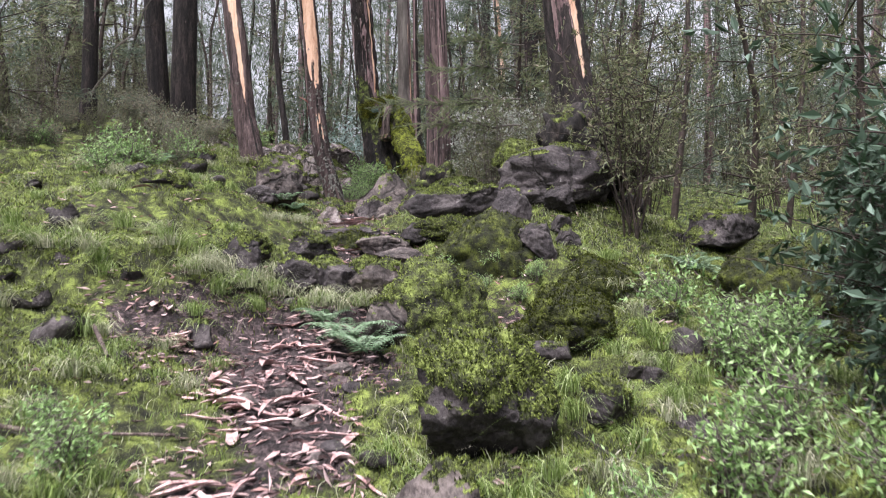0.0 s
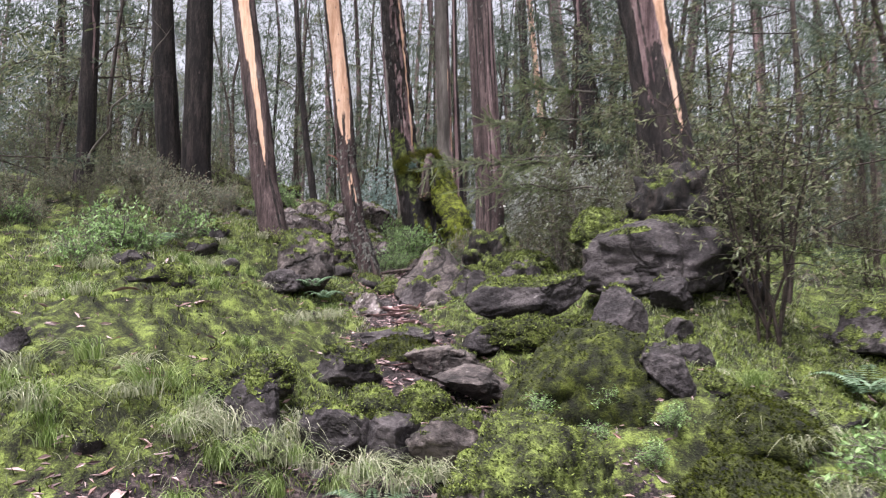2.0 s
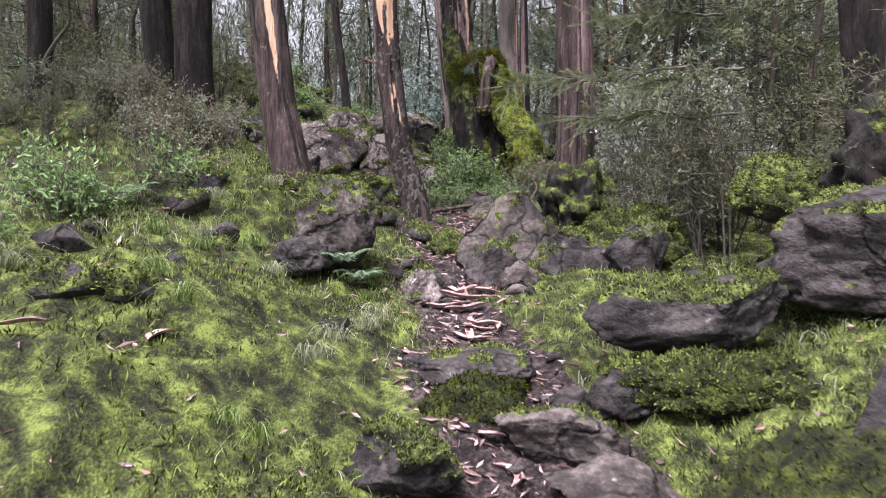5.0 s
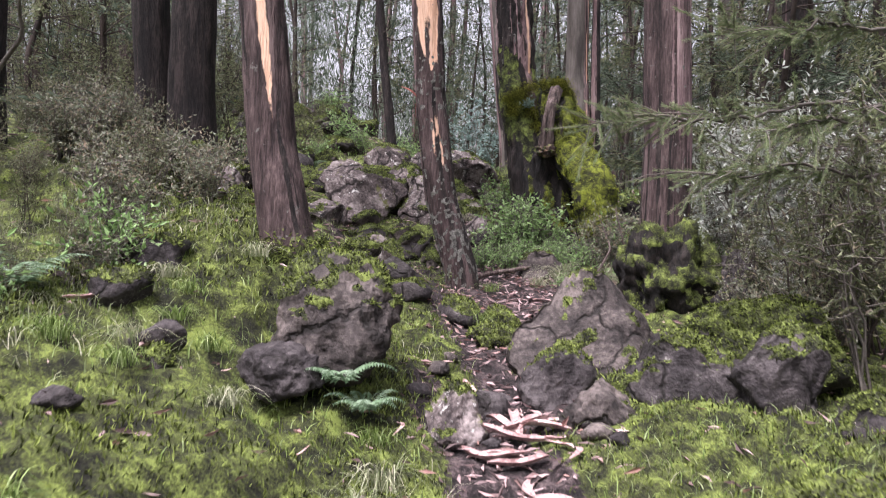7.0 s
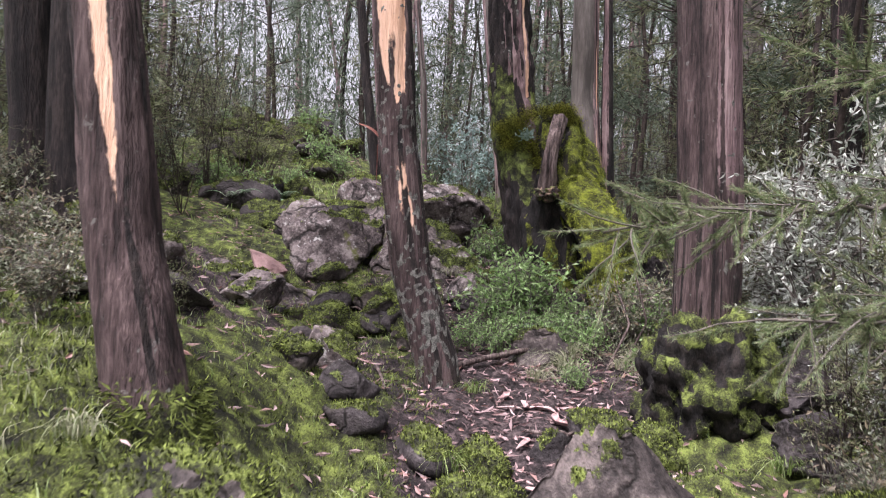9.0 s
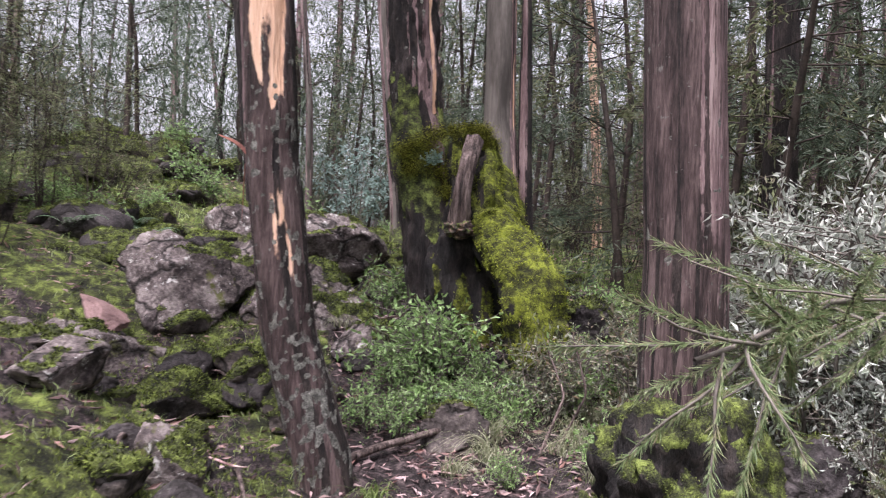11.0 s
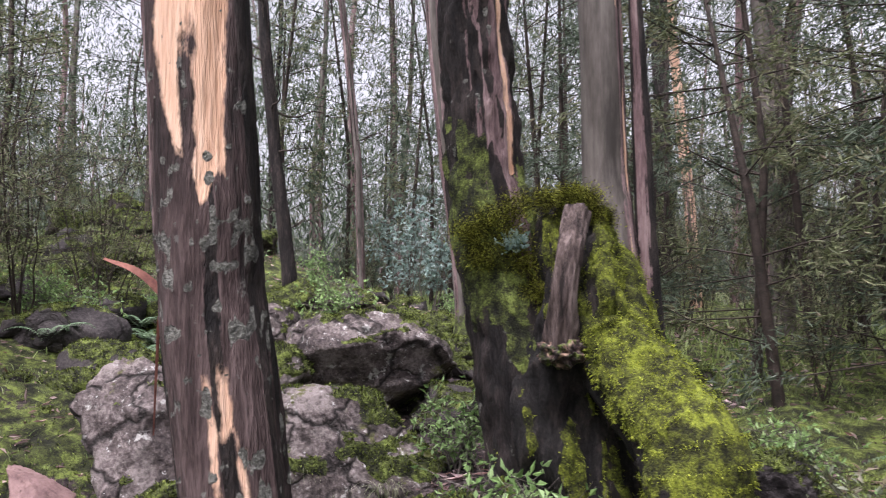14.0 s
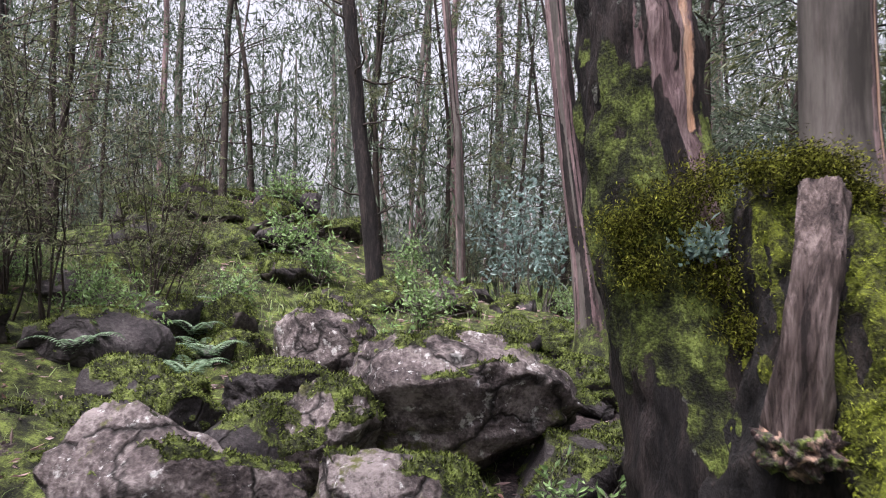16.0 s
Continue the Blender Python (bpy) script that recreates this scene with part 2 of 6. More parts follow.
# olive moss with the shade of steep bank faces put into its tones
ROCK_SHADED_MOSS = surface("basalt_in_shaded_moss", [(0.012, 0.01, 0.011), (0.036, 0.031, 0.033), (0.085, 0.074, 0.076)], 5, rough=0.9, bump=1.0, fine=45, fine_mix=0.6,
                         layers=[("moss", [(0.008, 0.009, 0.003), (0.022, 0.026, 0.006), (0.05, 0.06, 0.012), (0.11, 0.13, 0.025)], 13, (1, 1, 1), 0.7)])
PINK_ROCK = surface("pink_rock", [(0.17, 0.11, 0.105), (0.36, 0.25, 0.24)], 6, bump=0.7, fine=60, layers=[MOSS_LAYER])
PALE_ROCK = surface("pale_rock", [(0.025, 0.021, 0.02), (0.08, 0.068, 0.064), (0.19, 0.163, 0.152)], 4, bump=1.0, fine=38, fine_mix=0.5, spots=[((0.24, 0.22, 0.205), 7, 0.66), ((0.02, 0.018, 0.016), 5, 0.63)], layers=[MOSS_LAYER], cracks=3.2)
MOSS = surface("moss", MOSS_TONES, 7, rough=0.95, bump=1.0, fine=120, fine_mix=0.6)
TRUNK_LAYERS = [("smooth", PINK_TONES, 12, (1, 1, 0.1), 0.5), ("black", DARK_TONES, 16, (1, 1, 0.3), 0.6), ("wood", PALE_TONES, 10, (1, 1, 0.07), 0.3), ("lichen", LICHEN_TONES, 30, (1, 1, 1), 0.8), MOSS_LAYER]
BARK = surface("dark_bark", [(0.011, 0.009, 0.009), (0.03, 0.024, 0.023), (0.07, 0.056, 0.052)], 16, (1, 1, 0.18), 0.9, 1.0, 110, 0.55, layers=TRUNK_LAYERS)
BARK_PURPLE = surface("purple_brown_bark", [(0.03, 0.021, 0.02), (0.085, 0.06, 0.058), (0.16, 0.12, 0.116)], 14, (1, 1, 0.12), 0.85, 1.0, 100, 0.6, spots=[((0.12, 0.115, 0.105), 14, 0.63)], layers=TRUNK_LAYERS)
BARK_PINK = surface("pinkish_smooth_bark", PINK_TONES, 12, (1, 1, 0.1), 0.75, 0.4, 80, 0.35, layers=TRUNK_LAYERS)
BARK_GREY = surface("grey_smooth_bark", [(0.06, 0.053, 0.047), (0.13, 0.115, 0.104), (0.21, 0.19, 0.174)], 9, (1, 1, 0.12), 0.75, 0.3, 80, 0.3, layers=TRUNK_LAYERS)
WOOD_PALE = surface("pale_orange_wood", PALE_TONES, 10, (1, 1, 0.07), 0.6, 0.2, 140, 0.3, layers=[("smooth", PINK_TONES, 12, (1, 1, 0.1), 0.5)])
LICHEN = surface("grey_lichen", [(0.17, 0.18, 0.16), (0.33, 0.34, 0.3)], 20, bump=0.8, fine=120)
YELLOW_MOSS = ("moss", [(0.012, 0.012, 0.005), (0.055, 0.061, 0.013), (0.145, 0.167, 0.027), (0.26, 0.3, 0.045)], 13, (1, 1, 1), 0.7)
CHAR = surface("charred_wood", [(0.01, 0.009, 0.009), (0.026, 0.023, 0.022), (0.06, 0.05, 0.045)], 14, (1, 1, 0.4), 0.9, 1.0, 90, 0.5, layers=[YELLOW_MOSS])
CHAR_GREEN = surface("charred_wood_in_green_moss", [(0.01, 0.009, 0.009), (0.026, 0.023, 0.022), (0.06, 0.05, 0.045)], 14, (1, 1, 0.4), 0.9, 1.0, 90, 0.5, layers=[MOSS_LAYER])
DEAD_WOOD = surface("weathered_wood", [(0.03, 0.022, 0.02), (0.13, 0.1, 0.092), (0.27, 0.22, 0.205)], 22, (1, 1, 0.08), 0.85, 1.0, 120, 0.5)
TWIG = surface("twig_bark", [(0.03, 0.024, 0.02), (0.09, 0.07, 0.06)], 12, bump=0.2)
TWIG_PALE = surface("grey_twig", [(0.09, 0.08, 0.07), (0.2, 0.18, 0.16)], 12, bump=0.2)
GRASS = leaf("grass", [(0.07, 0.11, 0.025), (0.16, 0.23, 0.06), (0.28, 0.36, 0.14), (0.4, 0.46, 0.26)])
GRASS_DRY = leaf("dry_grass", [(0.17, 0.2, 0.1), (0.42, 0.42, 0.3), (0.15, 0.2, 0.08), (0.62, 0.6, 0.49)])
SPRIG = leaf("moss_sprig", [(0.016, 0.019, 0.008), (0.065, 0.079, 0.025), (0.165, 0.2, 0.058), (0.31, 0.37, 0.12)], 0.8, 0.25)
SPRIG_YELLOW = leaf("yellow_moss_sprig", [(0.035, 0.039, 0.011), (0.125, 0.142, 0.026), (0.28, 0.32, 0.052), (0.43, 0.49, 0.095)], 0.8, 0.25)
SPRIG_OLIVE = leaf("olive_moss_sprig", [(0.014, 0.014, 0.004), (0.055, 0.056, 0.012), (0.14, 0.145, 0.026), (0.36, 0.39, 0.07)], 0.8, 0.25)
# sprigs in the same olive, darkened to carry the bank's shade
SPRIG_SHADED = leaf("shaded_moss_sprig", [(0.014, 0.016, 0.004), (0.042, 0.05, 0.009), (0.1, 0.12, 0.022)], 0.8, 0.25)
HERB = leaf("herb_leaf", [(0.13, 0.22, 0.075), (0.24, 0.37, 0.14), (0.38, 0.52, 0.26)])
BROAD = leaf("broad_leaf", [(0.02, 0.045, 0.02), (0.06, 0.1, 0.06), (0.18, 0.25, 0.2)], 0.6)
SILVER = leaf("silver_leaf", [(0.3, 0.34, 0.28), (0.44, 0.47, 0.42), (0.58, 0.6, 0.56)])
BLUE_LEAF = leaf("blue_green_leaf", [(0.16, 0.24, 0.2), (0.27, 0.37, 0.34), (0.4, 0.5, 0.48)])
FERN = leaf("fern_frond", [(0.1, 0.17, 0.09), (0.2, 0.29, 0.18), (0.3, 0.38, 0.28)])
HEATH = leaf("heath_leaf", [(0.05, 0.062, 0.028), (0.12, 0.14, 0.065), (0.24, 0.27, 0.15), (0.18, 0.15, 0.11)])
# grey-green gum colour, lightened to hold some haze of the wood
GUM = leaf("gum_leaf", [(0.045, 0.064, 0.042), (0.095, 0.128, 0.085), (0.18, 0.22, 0.16)])
NEEDLE = leaf("needle_leaf", [(0.07, 0.088, 0.04), (0.15, 0.18, 0.085), (0.24, 0.27, 0.15), (0.23, 0.2, 0.15)])
NEEDLE_FRESH = leaf("fresh_needle_leaf", [(0.1, 0.15, 0.06), (0.2, 0.27, 0.13), (0.3, 0.36, 0.2), (0.26, 0.22, 0.15)])
LITTER = leaf("leaf_litter", [(0.06, 0.04, 0.04), (0.2, 0.135, 0.13), (0.48, 0.37, 0.37), (0.3, 0.17, 0.145)], 0.7, 0.1)
STRIP = surface("shed_bark", [(0.2, 0.12, 0.115), (0.42, 0.3, 0.29), (0.6, 0.5, 0.48)], 14, (1, 0.2, 1), 0.75, 0.3, 90)
RED_STRIP = surface("reddish_bark_strip", [(0.14, 0.055, 0.045), (0.33, 0.16, 0.125)], 14, rough=0.7, bump=0.3)


FLOOR = surface("forest_floor", [(0.008, 0.006, 0.006), (0.024, 0.018, 0.018), (0.06, 0.046, 0.046), (0.13, 0.102, 0.1)], 12, rough=0.95, bump=1.0, fine=60, fine_mix=0.7,
                layers=[("moss", MOSS_TONES, 9, (1, 1, 1), 1.0)])


# ---- the ground: one sheet ----
PATH_Y = [-40, 0, 2.5, 4.3, 4.75, 5.15, 5.9, 6.5, 8.0, 10.0, 12.0, 13.0, 17.0, 24.0, 60.0]
PATH_Z = [-4.0, 0.0, 0.6, 0.93, 1.0, 1.2, 1.27, 1.52, 1.74, 1.95, 2.22, 2.62, 3.15, 3.3, 3.6]
TRAIL_Y = [-5, 2.5, 4.5, 5.6, 6.8, 8.0, 10.0, 12.0, 30.0]
TRAIL_X = [-0.4, -0.66, -0.78, -0.45, -0.75, -0.98, -1.0, -1.0, -1.0]
# rises and hollows: x, y, reach in x, reach in y, height
MOUNDS = [(-2.3, 5.9, 0.85, 0.9, 0.33), (-2.4, 8.6, 0.55, 0.8, 0.36), (-3.8, 10.3, 1.3, 1.3, 0.72), (-4.2, 7.8, 1.6, 2.0, 0.25), (0.5, 5.6, 0.45, 0.5, 0.32),
          (1.0, 6.7, 0.7, 0.8, 0.3), (1.3, 7.7, 0.7, 0.7, 0.4), (1.2, 4.7, 0.5, 0.6, 0.12), (2.2, 5.0, 0.7, 0.8, -0.25), (-5.4, 18.4, 2.0, 1.8, 1.1), (-8.5, 13.0, 3.5, 5.0, 1.3),
          (-0.75, 12.8, 0.6, 0.5, 0.25), (0.0, 10.4, 0.3, 0.3, 0.12), (-3.0, 11.5, 0.9, 0.8, -0.22), (-0.1, 9.3, 0.5, 0.7, 0.1), (0.0, 8.0, 0.5, 0.7, 0.18), (-1.75, 4.8, 0.8, 0.35, 0.18)]


def height(x, y):
    """The ground's height, without its fine relief."""
    x, y = np.asarray(x, float), np.asarray(y, float)
    z = np.zeros(np.broadcast(x, y).shape)
    for d in (-0.35, -0.18, 0.0, 0.18, 0.35):
        z = z + np.interp(y + d * np.clip(0.3 + 0.1 * np.abs(y - 5), 0.3, 4.0), PATH_Y, PATH_Z) / 5
    left = np.clip(-1.25 - x, 0, None)
    fade = np.clip((11.6 - y) / 2.4, 0, 1) * np.clip((y - 1.5) / 3.0, 0, 1)
    z = z + fade * 0.45 * left / (1 + 0.55 * left)
    right = np.clip(x - 2.0, 0, None)
    z = z - 0.10 * right / (1 + 0.06 * right) * np.clip((y - 2.0) / 6.0, 0, 1)
    for mx, my, rx, ry, h in MOUNDS:
        z = z + h * np.exp(-((x - mx) / rx) ** 2 - ((y - my) / ry) ** 2)
    return z


def trail(x, y):
    """0 on the bare trail, 1 off it."""
    x, y = np.asarray(x, float), np.asarray(y, float)
    d = np.abs(x - np.interp(y, TRAIL_Y, TRAIL_X))
    u = np.clip(((x + 0.75) * -0.95 + (y - 3.3) * 1.15) / (0.95 ** 2 + 1.15 ** 2), 0, 1)
    d = np.minimum(d, np.hypot(x + 0.75 + 0.95 * u, y - 3.3 - 1.15 * u) + 0.2)
    u = np.clip(((x - 0.42) * -0.72 + (y - 4.3) * 1.2) / (0.72 ** 2 + 1.2 ** 2), 0, 1)
    d = np.minimum(d, np.hypot(x - 0.42 + 0.72 * u, y - 4.3 - 1.2 * u) + 0.2)
    return np.clip((d - np.interp(y, [3, 5, 6, 8, 10.5, 12], [0.13, 0.34, 0.22, 0.16, 0.45, 0.6]) + 0.12 * np.sin(y * 5.1 + 9 * x)) / 0.3, 0, 1)


def relief(x, y):
    p = np.stack([np.ravel(x), np.ravel(y), np.zeros(np.size(x))], 1)
    soft = trail(np.ravel(x), np.ravel(y))
    near = np.clip(1 - np.hypot(np.ravel(x) + 1, np.ravel(y) - 7) / 14.0, 0.0, 1)
    hummock = 0.45 - np.abs(fbm(p * 2.6, 2, 71))
    lumps = (0.07 * fbm(p * 1.7, 3, 5) + near * soft * (0.045 * fbm(p * 6.5, 3, 9) + 0.07 * hummock)) * (0.35 + 0.65 * soft) + near * 0.02 * fbm(p * 17, 2, 3) + (1 - near) * 0.12 * fbm(p * 0.35, 3, 8)
    return lumps.reshape(np.shape(x))


def ground_z(x, y):
    return height(x, y) + relief(np.asarray(x, float), np.asarray(y, float))


def gz(x, y):
    return float(ground_z(np.array([x]), np.array([y]))[0])


def spread(lo, hi, step, far):
    mid = list(np.arange(lo, hi, step))
    out, s = [], step
    a, b = [], []
    while s < far:
        s *= 1.16
        out.append(s)
    tot = np.cumsum(out)
    return np.array([lo - t for t in tot[::-1]] + mid + [hi + t for t in tot])


gx, gy = spread(-3.8, 2.6, 0.042, 60), spread(1.6, 14.2, 0.042, 60)
GX, GY = np.meshgrid(gx, gy, indexing="ij")
GZ = ground_z(GX, GY)
i, j = np.meshgrid(np.arange(len(gx) - 1), np.arange(len(gy) - 1), indexing="ij")
a = i * len(gy) + j
quads = np.stack([a, a + len(gy), a + len(gy) + 1, a + 1], -1).reshape(-1, 4)
flat = np.stack([GX.ravel(), GY.ravel(), 0 * GX.ravel()], 1)
mossy = 0.95 * trail(GX.ravel(), GY.ravel()) - 0.42 + 0.3 * fbm(flat * 1.1, 3, 61) + 0.3 * fbm(flat * 4.2, 3, 62) - 0.3 * np.clip((GY.ravel() - 9) / 3, 0, 1) * np.clip((14 - GY.ravel()) / 2, 0, 1) - 0.25 * np.clip((GY.ravel() - 22) / 6, 0, 1) - 0.1 * np.clip((GY.ravel() - 9) / 0.6, 0, 1) * np.clip((12.8 - GY.ravel()) / 0.6, 0, 1) * np.clip((GX.ravel() + 3.6) / 0.4, 0, 1) - 0.1 * np.clip((-2.3 - GX.ravel()) / 0.8, 0, 1) * np.clip((GY.ravel() - 7.2) / 0.8, 0, 1)
ground = new("ground", mesh("ground", np.stack([GX.ravel(), GY.ravel(), GZ.ravel()], 1), quads, FLOOR, attr={"moss": mossy}))
tagged(ground, "mossy forest floor with a dark littered dirt trail", "ground", kind="structure")


# ---- rocks ----
SPHERES = {}


def ball(sub):
    if sub not in SPHERES:
        bm = bmesh.new()
        bmesh.ops.create_icosphere(bm, subdivisions=sub, radius=1)
        SPHERES[sub] = (np.array([v.co[:] for v in bm.verts]), np.array([[v.index for v in f.verts] for f in bm.faces]))
        bm.free()
    return SPHERES[sub]


def normals(v, f):
    n = np.zeros_like(v)
    fn = np.cross(v[f[:, 1]] - v[f[:, 0]], v[f[:, 2]] - v[f[:, 0]])
    for k in range(3):
        np.add.at(n, f[:, k], fn)
    return n / (np.linalg.norm(n, axis=1)[:, None] + 1e-12)


def rock(label, at, size, turn=0, seed=1, moss=0.0, mat=None, sub=5, facets=9, cut=0.72, tilt=(0, 0), sprig=None, dense=9000, group="rocks on the slope", lift=0.02, side=(0, 0), rough=0.05, peak=0.0):
    """A boulder: a ball cut by random planes, weathered, with an optional coat of moss. at: its middle; size: its half-lengths."""
    rng = np.random.default_rng(seed)
    v, f = ball(sub)
    v = v.copy()
    pl = rng.normal(size=(facets, 3))
    pl /= np.linalg.norm(pl, axis=1)[:, None]
    for p in pl:
        d = v @ p
        lim = cut + rng.uniform(-0.1, 0.14)
        over = np.clip(d - lim, 0, None)
        v -= 0.97 * over[:, None] * p
    ridge = 1 - np.abs(fbm(v * 2.6 + seed, 3, seed + 5))
    v += v * (0.06 * fbm(v * 1.6 + seed * 3.1, 3, seed) - 0.06 * np.clip(ridge - 0.82, 0, 1) / 0.18 + rough * fbm(v * 6 + seed, 4, seed + 7) + 0.012 * fbm(v * 19, 2, seed))[:, None]
    v[:, :2] *= 1 - peak * np.clip(v[:, 2:3], 0, 1)
    v[:, :2] *= (1 + 0.38 * np.clip(-v[:, 2:3], 0, 1))
    v *= np.asarray(size)
    m = np.array(Euler((radians(tilt[0]), radians(tilt[1]), radians(turn))).to_matrix())
    v = v @ m.T
    n = normals(v, f)
    mask = np.full(len(v), -1.0)
    if moss:
        mask = (n[:, 2] + 0.45 * fbm(v * 7 + seed, 3, seed + 3) + side[0] * n[:, 0] + side[1] * n[:, 1] - (1.0 - 1.7 * moss)) / 0.6
        v = v + n * (lift * np.clip(mask * 2, 0, 1) * (1 + 0.6 * fbm(v * 16, 3, seed)))[:, None]
    ob = thing("rock", at, label, "rock", group)
    part("stone", mesh("stone", v, f, mat or ROCK, attr={"moss": mask}), ob)
    if moss and dense:
        tri = v[f]
        area = np.linalg.norm(np.cross(tri[:, 1] - tri[:, 0], tri[:, 2] - tri[:, 0]), axis=1) * 0.5 * (mask[f].mean(1) > 0.05)
        count = int(min(area.sum() * dense * 0.7, 5200))
        if count > 30:
            pick = rng.choice(len(f), count, p=area / area.sum())
            bc = rng.dirichlet((1, 1, 1), count)
            pts = (tri[pick] * bc[:, :, None]).sum(1)
            dirs = n[f[pick, 0]] + rng.normal(0, 0.55, (count, 3))
            part("moss", mesh("moss", *leaves(pts - dirs * 0.002, dirs, 0.02, 0.008, rng), sprig or SPRIG, smooth=False), ob, "soft green moss sprigs")["kind"] = "stuff"
    return ob


# boulders: label, middle, half-size, turn, seed, moss, extras
rock("grey boulder with mossy foot beside a gum tree", (-1.76, 8.1, 2.17), (0.3, 0.31, 0.31), 20, 403, 0.22, mat=PALE_ROCK, cut=0.7, rough=0.05)
rock("smooth dark stone leaning on a boulder", (-1.88, 7.76, 2.03), (0.18, 0.15, 0.12), 30, 114, 0.0)
rock("pale peaked boulder beside the trail", (-0.66, 8.95, 1.9), (0.5, 0.38, 0.5), 12, 5, 0.12, mat=PALE_ROCK, cut=0.6, facets=9, peak=0.5)
rock("small grey stone before a peaked boulder", (-0.78, 8.52, 1.87), (0.22, 0.17, 0.2), 60, 6, 0.15, mat=ROCK)
rock("long weathered boulder with pale patches", (-0.22, 8.35, 1.9), (0.36, 0.26, 0.34), -15, 8, 0.25, mat=ROCK, rough=0.06)
rock("dark lump of stone beside the trail", (-0.58, 8.2, 1.8), (0.2, 0.18, 0.2), 25, 88, 0.1, mat=PALE_ROCK, rough=0.08)
rock("dark lump of stone with mossy crack", (0.12, 8.25, 1.98), (0.24, 0.22, 0.28), 70, 89, 0.2, rough=0.06)
rock("grey boulder half sunk in moss", (0.22, 8.7, 2.1), (0.38, 0.3, 0.24), 10, 18, 0.55)
rock("flat stepping stone on the trail", (-0.83, 6.84, 1.64), (0.26, 0.25, 0.1), 12, 9, 0.1, cut=0.6, facets=14)
rock("mossy stone under the stepping stone", (-0.78, 6.6, 1.45), (0.3, 0.22, 0.18), 40, 10, 0.75, mat=ROCK_SHADED_MOSS, sprig=SPRIG_SHADED)
rock("pale broken stone in the trail", (-0.3, 5.98, 1.42), (0.24, 0.28, 0.13), 35, 611, 0.0, mat=PALE_ROCK, cut=0.62, facets=12, tilt=(8, 6))
rock("flat pale stone in the trail", (-0.48, 6.35, 1.5), (0.27, 0.22, 0.12), 15, 12, 0.05, mat=PALE_ROCK, cut=0.6)
rock("dark stone above the trail", (-0.2, 6.55, 1.62), (0.2, 0.16, 0.13), 65, 13, 0.1)
rock("smooth dark slab over a mossy ledge", (0.11, 6.78, 1.89), (0.46, 0.32, 0.2), 8, 715, 0.1, tilt=(10, -8), cut=0.66, rough=0.03)
rock("mossy ledge under a dark slab", (0.14, 6.56, 1.64), (0.42, 0.2, 0.12), 5, 16, 0.85, mat=ROCK_SHADED_MOSS, lift=0.035)
rock("big rounded grey boulder", (1.1, 7.05, 2.16), (0.56, 0.4, 0.32), 5, 17, 0.12, cut=0.74)
rock("mossy stone behind the big boulder", (0.85, 7.7, 2.42), (0.3, 0.26, 0.22), 20, 19, 0.8)
rock("small grey stone on moss", (1.01, 6.5, 1.92), (0.15, 0.14, 0.12), 0, 20, 0.15)
rock("upright dark stone on a mossy bank", (0.5, 5.75, 1.72), (0.18, 0.18, 0.24), 20, 21, 0.08, cut=0.66, side=(0.3, 0.3))
rock("dark angular stone on a mossy bank", (0.66, 5.38, 1.56), (0.18, 0.18, 0.17), -30, 22, 0.05, cut=0.62, tilt=(0, 20))
rock("large moss covered bank stone", (0.36, 5.6, 1.23), (0.5, 0.47, 0.5), 15, 23, 1.1, mat=ROCK_SHADED_MOSS, sprig=SPRIG_SHADED, lift=0.03, cut=0.8, dense=12000, rough=0.06)
rock("hump of stone covered with moss", (1.05, 5.1, 1.2), (0.28, 0.26, 0.24), 15, 24, 1.1, mat=ROCK_SHADED_MOSS, sprig=SPRIG_SHADED, lift=0.03)
rock("low stone covered with moss", (0.75, 4.5, 1.06), (0.3, 0.24, 0.2), 0, 25, 0.9, mat=ROCK_SHADED_MOSS, sprig=SPRIG_SHADED, lift=0.035)
rock("bright green moss lump in the trail", (-0.58, 5.72, 1.3), (0.13, 0.12, 0.14), 0, 26, 1.2, lift=0.02, cut=0.9)
rock("mossy stone beside the trail", (-0.85, 5.62, 1.28), (0.16, 0.15, 0.14), 0, 27, 0.9)
rock("grey stone of a low ledge", (-1.3, 4.88, 1.38), (0.17, 0.15, 0.2), 15, 28, 0.1)
rock("grey stone of a low ledge", (-0.95, 5.02, 1.3), (0.18, 0.14, 0.16), 35, 29, 0.1)
rock("grey stone of a low ledge", (-0.68, 5.0, 1.29), (0.16, 0.14, 0.15), 80, 30, 0.1)
rock("grey stone with mossy top in the ledge", (-0.36, 4.95, 1.26), (0.26, 0.2, 0.18), 5, 31, 0.12, mat=PALE_ROCK)
rock("broad dome of bright moss on stone", (-0.07, 4.72, 1.06), (0.37, 0.36, 0.34), -15, 32, 1.0, lift=0.03, cut=0.85, dense=12000)
rock("grey broken stone before a moss dome", (-0.28, 4.42, 1.05), (0.17, 0.16, 0.2), 20, 33, 0.1, mat=PALE_ROCK, cut=0.6)
rock("dark stone with a green moss cap", (0.14, 3.1, 0.92), (0.29, 0.27, 0.31), 10, 34, 0.42, rough=0.06, lift=0.025, cut=0.7, dense=14000)
rock("pale grey stone at the trail edge", (-0.02, 2.35, 0.68), (0.17, 0.15, 0.16), 0, 35, 0.1, mat=PALE_ROCK)
rock("large boulder covered with moss", (2.4, 5.4, 1.05), (0.46, 0.42, 0.46), 0, 36, 0.8, mat=ROCK_SHADED_MOSS, sprig=SPRIG_SHADED, lift=0.03, cut=0.8)
rock("dark boulder among heath shrubs", (2.46, 6.6, 1.66), (0.32, 0.28, 0.22), 0, 37, 0.15)
rock("dark stone in the grassy bank", (-1.05, 6.0, 1.5), (0.2, 0.17, 0.13), 0, 38, 0.25)
